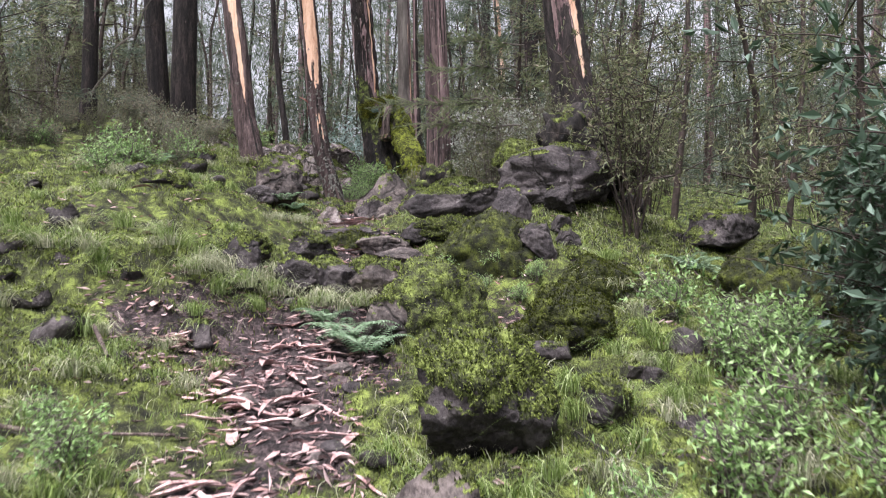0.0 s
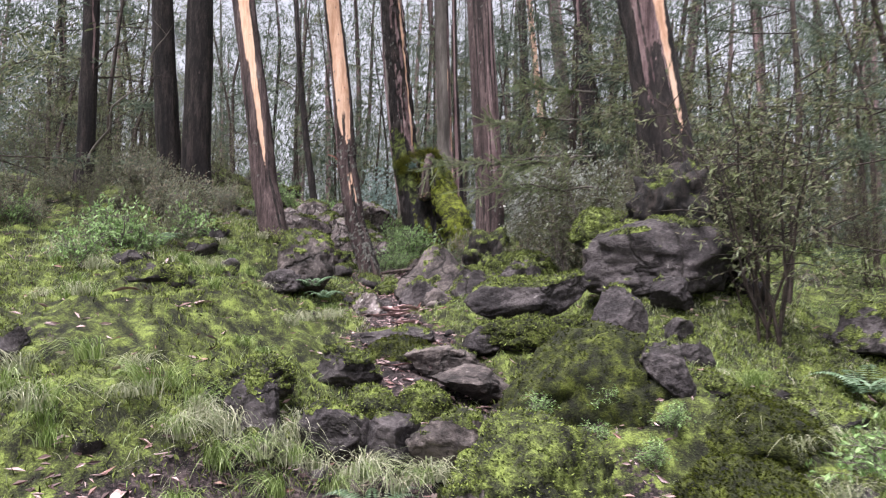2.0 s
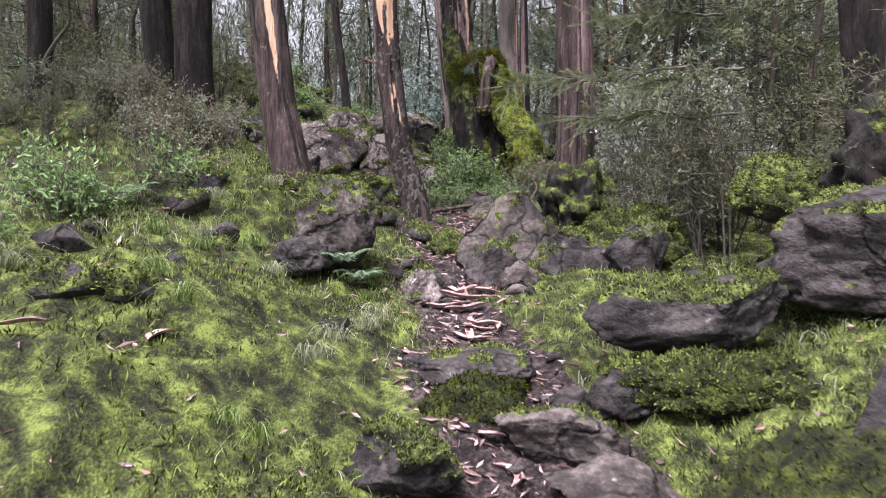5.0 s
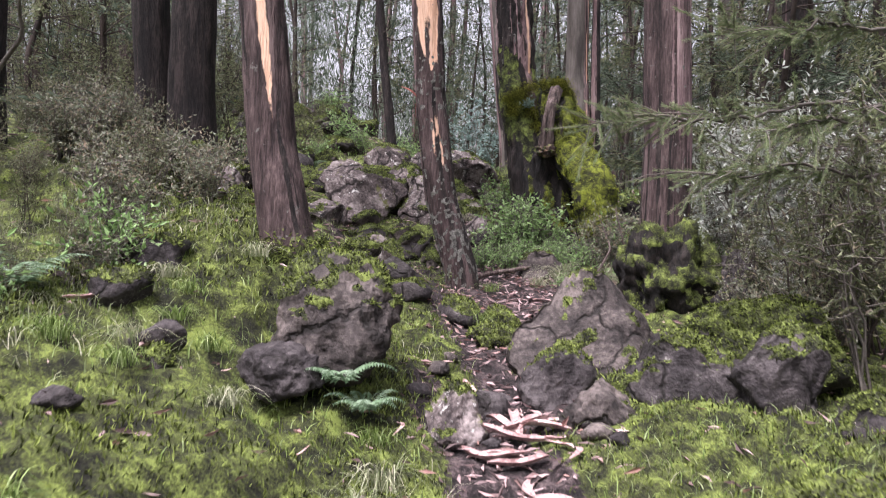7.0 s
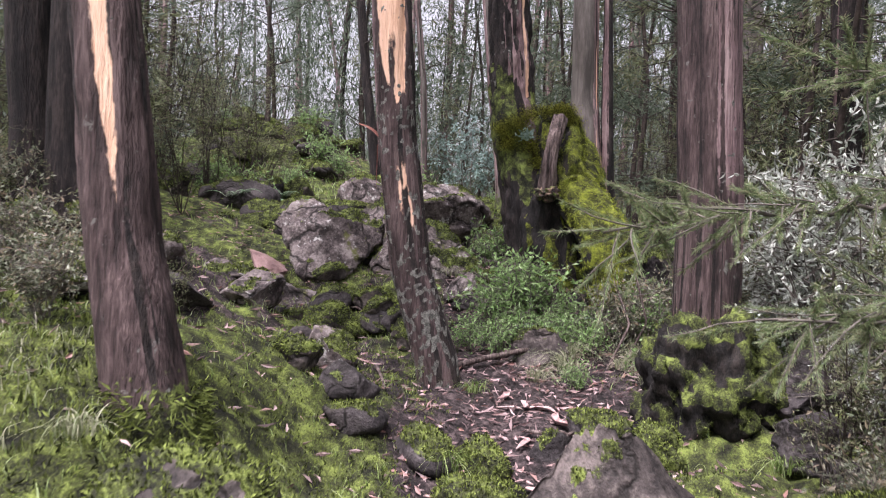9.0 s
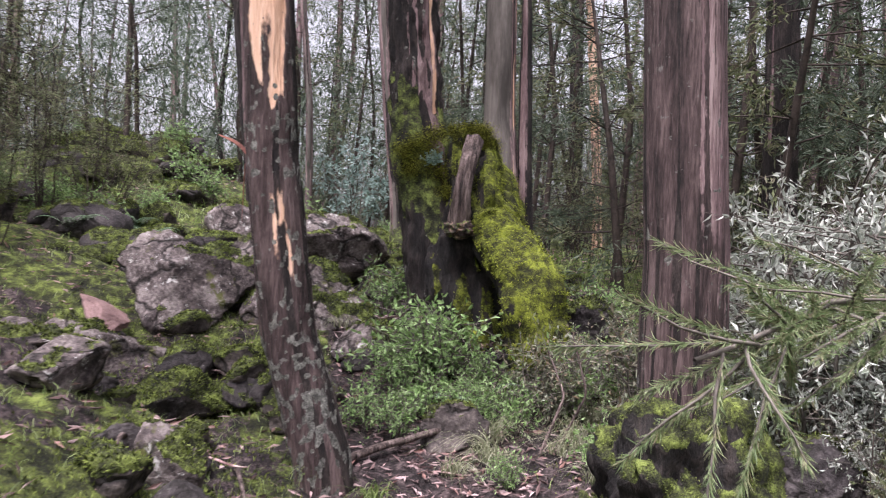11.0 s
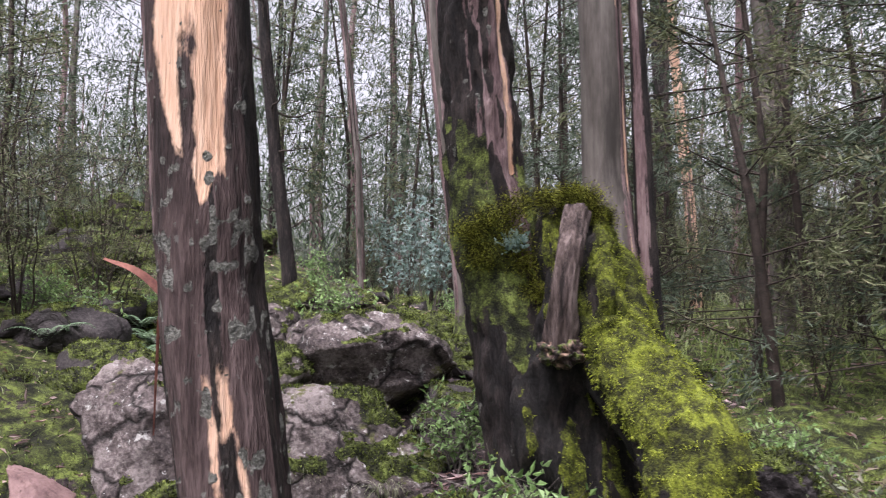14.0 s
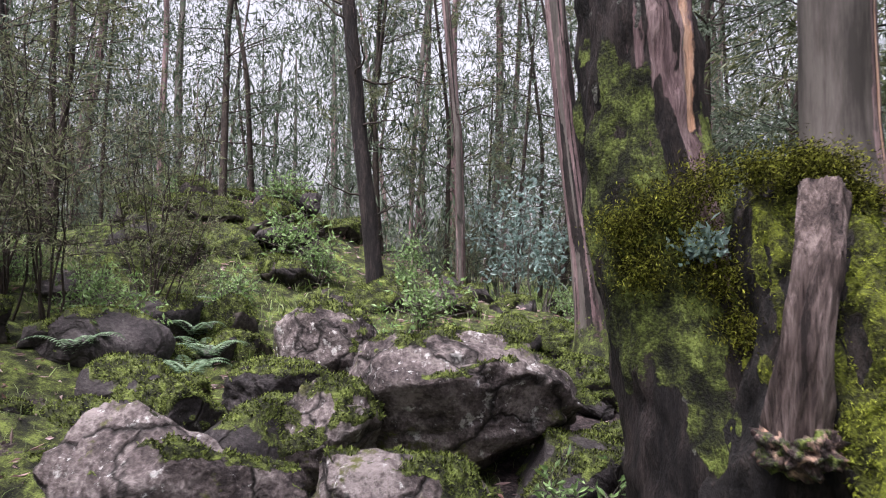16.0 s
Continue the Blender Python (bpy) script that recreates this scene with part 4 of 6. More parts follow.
def tree_c():
    ob = thing("old_gum_tree", (-0.85, 12.75, 2.7), "old twin-trunked gum tree with a thick mossy burnt base", "tree")
    rng = np.random.default_rng(35)
    one = [(-0.1, 0, -0.1), (-0.2, 0, 0.4), (-0.36, 0.05, 1.05), (-0.43, 0.08, 1.45), (-0.46, 0.1, 1.97), (-0.7, 0.15, 5), (-1.6, 0.3, 10)]

    def scar1(a, z, q):
        d = wrap(a - radians(-58))
        pink = np.interp(z, [0.7, 1.0, 1.6, 3], [-0.25, 0.3, 0.55, 0.9]) - np.abs(d) + 0.3 * patches(q, 4, (1.4, 1.4, 0.3), 2.2)
        pale = np.minimum(pink, 0.14 - np.abs(d - 0.3) + 0.1 * patches(q, 24, (2, 2, 0.3), 2)) - 0.3 * (z < 1.4)
        mossy = 0.6 * fbm(q * np.array([0.7, 0.7, 4]), 3, 8) + np.clip(1.0 - np.abs(z - 1.1) * 2.2, -0.9, 0.45) + 0.35 * np.sin(a + 3.5) - 0.3
        return {"smooth": pink, "wood": pale - 0.03, "moss": np.minimum(mossy, -pink * 2 + 0.2), "black": patches(q, 5, (1, 1, 1.5), 1.5) + 0.05, "lichen": fbm(q * np.array([1.4, 1.4, 9]), 3, 77) - 0.75}
    part("trunk", trunk_mesh(one, [0.3, 0.26, 0.2, 0.182, 0.17, 0.14, 0.07], 90, 240, scar1, BARK, 51, 0.008, 0.02, 0.5, 22), ob, "leaning dark trunk with pink bare patches")
    two = [(0.2, 0.2, 0.3), (0.2, 0.3, 1.0), (0.19, 0.35, 1.5), (0.17, 0.35, 2.5), (0.14, 0.36, 5), (0.3, 0.4, 11)]

    def scar2(a, z, q):
        d = wrap(a - radians(-20)) + 0.25 * patches(q, 7, (1.4, 1.4, 0.3), 2.0)
        side = 0.5 - np.abs(d)
        return {"smooth": side, "wood": np.minimum(side, fbm(q * np.array([3, 3, 0.8]), 3, 9) - 0.3), "black": np.minimum(side, fbm(q * np.array([3, 3, 1.2]), 3, 19) - 0.1)}
    part("trunk", trunk_mesh(two, [0.19, 0.145, 0.115, 0.11, 0.1, 0.06], 64, 160, scar2, BARK_GREY, 52, 0.003, 0.006, 0.15, 12), ob, "straight smooth grey trunk")
    three = [(0.42, 0.35, 0.2), (0.39, 0.35, 1.2), (0.36, 0.37, 2.5), (0.35, 0.4, 5), (0.6, 0.5, 10)]
    part("trunk", trunk_mesh(three, [0.08, 0.05, 0.035, 0.032, 0.02], 32, 110, lambda a, z, q: {"smooth": 0.5 - np.abs(wrap(a - radians(-110))) - 0.3 * patches(q, 2, (2, 2, 0.2), 2)}, BARK, 53, 0.003, 0.006, 0.15, 14), ob, "thin stem with peeling pink bark")
    # burr and buttress
    v, f = ball(6)
    b = v.copy()
    b *= np.array([0.41, 0.36, 1.08])
    b[:, 2] += 0.2
    b[:, 0] *= 1 - np.where(b[:, 0] > 0, 0.38, 0.1) * np.clip(b[:, 2], 0, 1)
    low = np.clip(0.5 - b[:, 2], 0, None)
    b[:, 0] += 0.28 * low * np.clip(b[:, 0] + 0.25, 0, 1)
    b += v * (0.10 * fbm(v * 2.2 + 3, 4, 31) + 0.03 * fbm(v * 9, 4, 33))[:, None]
    n = normals(b, f)
    w = 0.02 + 0.8 * n[:, 0] - 0.1 * n[:, 1] + 0.3 * n[:, 2] + 0.55 * fbm(b * 3.5, 4, 41)
    hollow = np.exp(-((b[:, 0] + 0.08) / 0.15) ** 2 - ((b[:, 2] - 0.4) / 0.3) ** 2) * (b[:, 1] < 0)
    b -= n * (0.03 * hollow)[:, None]
    mask = (w + 0.08 - 0.7 * hollow) / 0.5
    b = b + n * (0.03 * np.clip(mask * 2, 0, 1) * (1 + 0.7 * fbm(b * 14, 3, 4)))[:, None]
    part("base", mesh("base", b, f, CHAR, attr={"moss": mask}), ob, "swollen burnt tree base")
    used = np.flatnonzero(mask > 0.05)
    sh = b[used]
    k = rng.choice(len(sh), 30000)
    sv, sf = leaves(sh[k] + rng.normal(0, 0.008, (30000, 3)), n[used][k] + rng.normal(0, 0.5, (30000, 3)), 0.013, 0.0036, rng, 0.7)
    part("moss", mesh("moss", sv, sf, SPRIG_YELLOW, smooth=False), ob, "yellow-green moss coat")
    # moss crown at the fork
    pts = []
    for cx, cz, s in ((-0.3, 1.22, 0.09), (-0.18, 1.27, 0.09), (-0.05, 1.3, 0.08), (0.06, 1.32, 0.07), (0.14, 1.3, 0.08), (0.2, 1.22, 0.06), (-0.22, 1.12, 0.1), (-0.4, 1.16, 0.08), (-0.34, 1.04, 0.09), (-0.16, 1.02, 0.09), (-0.1, 0.88, 0.09)):
        pts.append(np.array([cx - 0.09, -0.16, cz]) + rng.normal(0, 0.48, (2300, 3)) * [s, s * 0.8, s * 0.8])
    pts = np.concatenate(pts)
    part("moss_crown", mesh("moss_crown", *leaves(pts, rng.normal(0, 0.7, pts.shape) + [0, -0.5, 0.2], 0.014, 0.004, rng, 0.5), SPRIG_OLIVE, smooth=False), ob, "shaggy moss clumps in the fork")
    # root running to the side
    t = np.linspace(0, 1, 30)
    rp = np.stack([np.interp(t, [0, 0.25, 0.55, 0.75, 1], [0.04, 0.12, 0.26, 0.35, 0.42]), np.interp(t, [0, 0.25, 0.55, 0.75, 1], [-0.12, -0.25, -0.5, -0.66, -0.74]), np.interp(t, [0, 0.25, 0.55, 0.75, 1], [0.92, 0.64, 0.45, 0.3, -0.2])], 1)
    rv, rf, _, _ = tube_arrays(rp, 0.15 + 0.05 * t, 28, 0.045, 9, 1, 3)
    up = rv[:, 2] - rp[np.clip(np.arange(len(rv)) // 28, 0, 29), 2] + 0.06 * fbm(rv * 7, 3, 15)
    part("root", mesh("root", rv, rf, CHAR, attr={"moss": np.clip(up / 0.12 + 0.25, -1, 0.6)}), ob, "mossy buttress root")
    k = rng.choice(np.flatnonzero(up > -0.03), 14000)
    c = rp[np.clip(k // 28, 0, 29)]
    part("root_moss", mesh("root_moss", *leaves(rv[k] + rng.normal(0, 0.008, (14000, 3)), (rv[k] - c) * 5 + rng.normal(0, 0.5, (14000, 3)), 0.014, 0.004, rng, 0.7), SPRIG_YELLOW, smooth=False), ob)
    # broken stub
    st = [(-0.1, -0.36, 0.66), (-0.08, -0.4, 0.86), (-0.045, -0.38, 1.06), (-0.01, -0.28, 1.24)]
    part("stub", trunk_mesh(st, [0.064, 0.053, 0.048, 0.044], 72, 90, lambda a, z, q: {}, DEAD_WOOD, 57, 0.008, 0.016, 0.06, 60), ob, "broken weathered branch stub")
    bv, bf = ball(4)
    kn = bv * [0.085, 0.07, 0.06] * (1 + 0.45 * fbm(bv * 5, 3, 3))[:, None] + [-0.09, -0.38, 0.63]
    part("knot", mesh("knot", kn, bf, BARK_PURPLE), ob, "rotten knot at the stub")
    c = np.array([-0.28, -0.2, 1.1]) + rng.normal(0, 1, (220, 3)) * [0.028, 0.015, 0.02]
    part("lichen", mesh("lichen", *leaves(c, rng.normal(size=(220, 3)) + [0, -1, 0.3], 0.03, 0.015, rng), BLUE_LEAF, smooth=False), ob, "pale blue-grey lichen tuft")
    crown_part(ob, rng, (-1.9, 0.3, 10), (1.8, 1.8, 2.0))
    crown_part(ob, rng, (0.3, 0.3, 11), (1.6, 1.6, 2.0))


def tree_e():
    ob = thing("gum_tree", (1.4, 7.75, 2.3), "leaning thick gum tree with dark bark and a long orange scar", "tree")
    axis = [(0, 0, 0), (-0.04, 0, 0.6), (-0.12, 0, 1.2), (-0.2, 0, 1.8), (-0.35, 0, 2.8), (-1.6, 0.2, 10)]

    def scar(a, z, q):
        half = np.interp(z, [0.7, 0.85, 0.95, 1.5, 2.5, 10], [-0.3, -0.05, 0.1, 0.22, 0.4, 0.6])
        upper = np.minimum((z - 1.6) * 0.5, 0.55 - np.abs(wrap(a - radians(-92)))) + 0.3 * patches(q, 6, (1.5, 1.5, 0.3), 2)
        return {"wood": half - np.abs(wrap(a - radians(-62))), "smooth": upper}
    part("trunk", trunk_mesh(axis, [0.26, 0.22, 0.2, 0.185, 0.18, 0.09], 80, 200, scar, BARK, 61, 0.008, 0.012, 0.25, 18, flare=0.25), ob)
    rng = np.random.default_rng(45)
    crown_part(ob, rng, (-1.5, 0.2, 9.5), (1.7, 1.7, 2))
    s = thing("tree_stump", (1.42, 7.44, 2.2), "broad dark rotten stump with yellow moss on one side", "stump")
    v, f = ball(5)
    b = v * [0.5, 0.26, 0.5]
    b[:, 2] += 0.22
    b += v * (0.11 * fbm(v * 2.6 + 1, 4, 3))[:, None] + v * (0.04 * fbm(v * 9, 3, 5))[:, None]
    n = normals(b, f)
    mask = (0.5 * n[:, 0] + 0.6 * n[:, 2] + 0.4 * fbm(b * 5, 3, 2) - 0.3) / 0.6
    part("wood", mesh("wood", b, f, CHAR_GREEN, attr={"moss": mask}), s)
    used = np.flatnonzero(mask > 0.05)
    sh = b[used]
    k = rng.choice(len(sh), 5000)
    part("moss", mesh("moss", *leaves(sh[k], n[used][k] + rng.normal(0, 0.5, (5000, 3)), 0.016, 0.004, rng, 0.4), SPRIG, smooth=False), s)


def slim_tree(at, axis, radii, mats, seed, label, crown_at, split=0.2, segs=32, rings=110, twigs=10, foliage=True, flare=0.3, lo=1.5):
    ob = thing("tree", at, label, "tree", "slim forest trees")
    part("trunk", trunk_mesh(axis, radii, segs, rings, lambda a, z, q: {"smooth": patches(q, seed, (1, 1, 0.25), 1.2) - split - 0.1, "black": patches(q, seed + 3, (1, 1, 0.3), 1.5) - 0.35, "moss": 0.3 - z}, mats, seed, 0.003, 0.006, 0.2, 16, flare=flare), ob)
    rng = np.random.default_rng(seed)
    if twigs:
        branches_part(ob, rng, axis, lo, 5, twigs, 1.0)
    if foliage:
        crown_part(ob, rng, crown_at, (1.3, 1.3, 1.6), 34, 50)
    return ob


tree_a()
tree_b()
tree_c()
tree_d()
tree_e()
slim_tree((-3.86, 10.35, 2.75), [(0, 0, 0), (-0.03, 0, 0.8), (-0.1, 0, 2), (-0.4, 0, 9)], [0.17, 0.14, 0.13, 0.06], BARK, 71, "dark stringy-barked tree of a pair", (-0.4, 0, 8.5), 0.9, 48, 140, 0)
slim_tree((-3.5, 10.2, 2.7), [(0, 0, 0), (-0.01, 0, 0.8), (0.02, 0, 2), (0.1, 0, 9)], [0.2, 0.165, 0.155, 0.07], BARK, 72, "dark stringy-barked tree of a pair with mossy foot", (0.1, 0, 8.5), 0.9, 48, 140, 0)
slim_tree((-3.44, 16.9, 3.2), [(0, 0, 0), (-0.06, 0, 0.7), (-0.2, 0, 1.8), (-0.32, 0, 3), (-0.6, 0, 8)], [0.1, 0.075, 0.065, 0.06, 0.03], BARK, 73, "thin black-stemmed tree with bare side twigs", (-0.6, 0, 8), 0.5, lo=1.0)
slim_tree((-1.5, 15.7, 3.1), [(0, 0, 0), (-0.08, 0, 0.7), (-0.2, 0, 1.6), (-0.3, 0, 2.6), (-0.6, 0, 8)], [0.12, 0.085, 0.075, 0.07, 0.04], BARK_GREY, 74, "pale grey gum with peeling bark and mossy foot", (-0.6, 0, 8), 0.0, twigs=0, flare=0.8)
slim_tree((1.62, 13.4, 2.5), [(0, 0, 0), (-0.02, 0, 1.2), (-0.06, 0, 3), (-0.2, 0, 10)], [0.16, 0.13, 0.12, 0.06], BARK, 75, "dark-barked forest tree with side twigs", (-0.2, 0, 9), 0.5)
slim_tree((1.3, 21.4, 3.0), [(0, 0, 0), (0, 0, 2), (-0.05, 0, 4), (-0.2, 0, 12)], [0.16, 0.13, 0.12, 0.06], BARK, 76, "dark forest tree with white flecks", (-0.2, 0, 10), 0.5)
slim_tree((1.95, 22.2, 3.0), [(0, 0, 0), (-0.1, 0, 2), (-0.25, 0, 4), (-0.9, 0, 12)], [0.1, 0.09, 0.085, 0.05], WOOD_PALE, 77, "slender gum tree with tan bark", (-0.9, 0, 11), 0.1, twigs=4)
slim_tree((-4.3, 9.1, 2.7), [(0, 0, 0), (0.04, 0, 0.8), (0.08, 0, 2), (0.0, 0, 8)], [0.12, 0.09, 0.08, 0.04], BARK, 78, "dark thin tree with reaching side branch", (0, 0, 7.5), 0.5)
slim_tree((-3.3, 19.8, 3.4), [(0, 0, 0), (-0.05, 0, 2), (-0.25, 0, 4), (-0.9, 0, 10)], [0.06, 0.055, 0.05, 0.03], BARK_GREY, 79, "slender pale leaning gum", (-0.9, 0, 9.5), 0.05, twigs=3)


# ---- shrubs ----
def shrub_meshes(seed, tall, spread_r, stems, per, mat, length, width, twig_mat, droop=0.0, leaf_from=0.3):
    """Stems and leaves of one shrub, in its own space."""
    rng = np.random.default_rng(seed)
    wood, pts, dirs = [], [], []
    for _ in range(stems):
        a = rng.uniform(0, 2 * np.pi)
        top = np.array([np.cos(a) * spread_r * rng.uniform(0.3, 1), np.sin(a) * spread_r * rng.uniform(0.3, 1), tall * rng.uniform(0.6, 1.05)])
        wood.append(limb(rng, (rng.normal(0, 0.04), rng.normal(0, 0.04), -0.1), top, 0.011, 0.003, 0.1, 8, 4))
        for _ in range(9):
            s = top * rng.uniform(leaf_from, 1.0)
            e = s + np.array([rng.normal(0, 0.35), rng.normal(0, 0.35), rng.uniform(-0.15, 0.35)]) * (0.3 + 0.5 * spread_r)
            wood.append(limb(rng, s, e, 0.005, 0.0016, 0.12, 4, 3))
            for _ in range(4):
                u = rng.uniform(0.2, 1)
                s2 = s + (e - s) * u
                e2 = s2 + rng.normal(0, 0.14, 3) * (0.5 + spread_r)
                wood.append(limb(rng, s2, e2, 0.0025, 0.001, 0.0, 2, 3))
                w = rng.uniform(0, 1, per)[:, None]
                pts.append(s2 + (e2 - s2) * w)
                dirs.append((e2 - s2) / np.linalg.norm(e2 - s2) * 0.8 + rng.normal(0, 0.6, (per, 3)))
    lv, lf = leaves(np.concatenate(pts), np.concatenate(dirs), length, width, rng, droop)
    return mesh("woody_stem", *joined(wood), twig_mat), mesh("foliage", lv, lf, mat, smooth=False)


def shrub(name, meshes, at, label, category="shrub", turn=0, size=1.0, group=""):
    ob = thing(name, at, label, category, group)
    ob.rotation_euler[2] = radians(turn)
    ob.scale = (size,) * 3
    tagged(part("woody_stem", meshes[0], ob), kind="stuff")
    tagged(part("foliage", meshes[1], ob), kind="stuff")
    return ob


HEATHS = [shrub_meshes(300 + k, 1.7, 0.55, 7, 9, HEATH, 0.05, 0.014, TWIG_PALE if k % 2 else TWIG) for k in range(4)]
NEEDLES = [shrub_meshes(310 + k, 2.2, 0.8, 6, 9, NEEDLE if k else HEATH, 0.07, 0.008, TWIG) for k in range(3)]
HERBS = [shrub_meshes(320 + k, 0.42, 0.22, 6, 3, HERB, 0.056, 0.024, TWIG_PALE) for k in range(2)]
SILVERS = [shrub_meshes(330 + k, 1.0, 0.45, 11, 12, SILVER, 0.036, 0.012, TWIG_PALE, leaf_from=0.4) for k in range(2)]
BLUES = [shrub_meshes(340 + k, 1.5, 0.4, 4, 3, BLUE_LEAF, 0.09, 0.04, TWIG_PALE) for k in range(2)]
PALE_LEAF = leaf("pale_heath_leaf", [(0.07, 0.09, 0.05), (0.2, 0.23, 0.15), (0.36, 0.38, 0.3), (0.28, 0.22, 0.16), (0.13, 0.17, 0.08)])
PALES = [shrub_meshes(360 + k, 0.75, 0.4, 8, 5, PALE_LEAF, 0.055, 0.02, TWIG_PALE if k else TWIG) for k in range(3)]
rng1 = np.random.default_rng(88)


def put(name, kinds, x, y, label, size=1.0, sink=0.0, category="shrub", group=""):
    return shrub(name, kinds[int(rng1.integers(len(kinds)))], (x, y, gz(x, y) - sink), label, category, rng1.uniform(0, 360), size * rng1.uniform(0.85, 1.15), group)


for x, y, s in ((1.6, 6.4, 1.05), (1.75, 6.9, 0.9), (0.55, 9.2, 0.75), (1.0, 9.5, 0.9), (1.5, 8.9, 0.95), (1.35, 10.6, 0.7), (0.3, 9.6, 0.45), (1.15, 7.55, 0.62), (1.65, 7.3, 0.6), (0.68, 8.6, 0.95)):
    put("heath_shrub", HEATHS, x, y, "twiggy brown-green heath shrub beside the rocks", s, group="heath shrubs")
for x, y, s in ((-3.1, 8.9, 0.3), (-2.9, 7.9, 0.22), (-3.4, 8.3, 0.28), (-3.9, 8.5, 0.4), (-4.6, 8.0, 0.5), (-5.2, 9.5, 0.7), (-4.9, 10.5, 0.6), (-2.6, 9.6, 0.22)):
    put("heath_shrub", HEATHS, x, y, "low grey-green heath shrub on the bank", s, group="heath shrubs")
for x, y, s in ((1.0, 10.6, 0.85), (1.35, 11.0, 1.0), (1.0, 11.3, 0.8), (1.7, 11.8, 1.0), (0.75, 10.2, 0.6), (1.6, 10.3, 0.8), (0.78, 10.8, 1.35), (0.95, 10.55, 1.25), (0.75, 11.15, 1.1), (1.1, 10.9, 1.5)):
    put("silver_shrub", SILVERS, x, y, "silvery white-leaved shrub beside the gum tree", s, group="silver-leaved shrubs")
for x, y, s in ((-1.2, 12.15, 1.1), (-1.02, 12.1, 0.9), (-1.12, 11.98, 0.9), (-0.45, 12.0, 0.7), (-0.2, 11.8, 0.7), (0.3, 12.2, 0.9), (-0.6, 11.6, 0.6), (0.5, 11.6, 0.8), (-1.45, 13.0, 0.7), (1.1, 2.75, 0.7), (1.35, 3.0, 0.8), (1.55, 2.5, 0.8), (-1.3, 2.6, 0.5), (-1.5, 2.9, 0.5),
                (1.5, 3.9, 0.6), (-3.0, 7.2, 0.7), (-3.3, 7.5, 0.8), (-2.9, 6.4, 0.5), (-2.75, 8.0, 0.7), (0.8, 11.9, 0.9), (0.1, 12.8, 0.7), (-0.7, 10.9, 0.4), (-0.2, 11.0, 0.5), (0.6, 2.3, 0.6)):
    put("herb", HERBS, x, y, "leafy green herb on the forest floor", s, 0.0, "plant", "green herbs")
for x, y, s in ((-2.6, 20.0, 1.0), (-2.2, 19.0, 0.9), (-1.6, 20.5, 0.9), (-3.0, 21, 1.0), (-0.6, 21, 0.8)):
    put("gum_sapling", BLUES, x, y, "young gum sapling with blue-white leaves", s, 0.0, "sapling", "blue-leaved saplings")
for k in range(54):
    x, y = rng1.uniform(-5.2, -2.4), rng1.uniform(7.2, 11.8)
    if x > -3.5 and (y > 9.4 or k % 2):
        continue
    if k % 5 == 0:
        put("herb", HERBS, x, y, "leafy green herb on the bank", rng1.uniform(0.4, 0.7), 0, "plant", "green herbs")
    else:
        put("heath_shrub", HEATHS, x, y, "low grey-green heath shrub on the bank", rng1.uniform(0.12, 0.26), group="heath shrubs")
for x, y, z in ((0.02, 5.22, 1.33), (0.34, 5.19, 1.38), (0.28, 5.12, 1.2), (0.62, 5.05, 1.3), (0.5, 4.95, 1.15)):
    shrub("seedling", HERBS[0], (x, y, z), "tiny pale green seedling on shade-toned moss", "plant", rng1.uniform(0, 360), 0.26)
for k in range(26):
    x, y = rng1.uniform(-7, -1.2), rng1.uniform(14.5, 21)
    put("herb", HERBS, x, y, "leafy green herb up the slope", rng1.uniform(0.5, 1.0), 0, "plant", "green herbs")
for k in range(12):
    x, y = rng1.uniform(0.9, 2.6), rng1.uniform(2.3, 4.8)
    put("herb", HERBS, x, y, "leafy green herb among long grass", rng1.uniform(0.5, 0.9), 0, "plant", "green herbs")
for k in range(34):
    x, y = rng1.uniform(-5.0, -2.7), rng1.uniform(7.5, 10.0)
    if x > -3.7 and y < 8.8:
        continue
    put("pale_leaved_shrub", PALES, x, y, "low twiggy shrub with pale grey-green leaves", rng1.uniform(0.3, 0.55), group="pale-leaved shrubs")
for x, y, s in ((-2.75, 7.9, 0.4), (-2.95, 8.4, 0.5), (0.45, 9.1, 0.7), (0.8, 9.6, 0.9), (0.2, 9.0, 0.5), (-0.4, 11.7, 0.7), (0.1, 11.5, 0.8), (-0.2, 12.0, 0.6), (0.35, 11.9, 0.9)):
    put("pale_leaved_shrub", PALES, x, y, "low twiggy shrub with pale grey-green leaves", s, group="pale-leaved shrubs")
BROADS = [shrub_meshes(350 + k, 1.5, 0.5, 8, 6, BROAD, 0.075, 0.03, TWIG, 0.2) for k in range(2)]
for x, y, s in ((1.98, 2.95, 0.95), (2.2, 3.5, 1.0), (2.2, 2.6, 1.0), (2.5, 4.2, 0.8), (2.3, 3.1, 1.2)):
    put("broad_leaved_shrub", BROADS, x, y, "dark glossy broad-leaved shrub beside the trail", s)
for k in range(14):
    x, y = rng1.uniform(-1.5, 0.6), rng1.uniform(11.3, 12.3)
    put("herb", HERBS, x, y, "leafy green herb below the mossy tree", rng1.uniform(0.35, 0.65), 0, "plant", "green herbs")
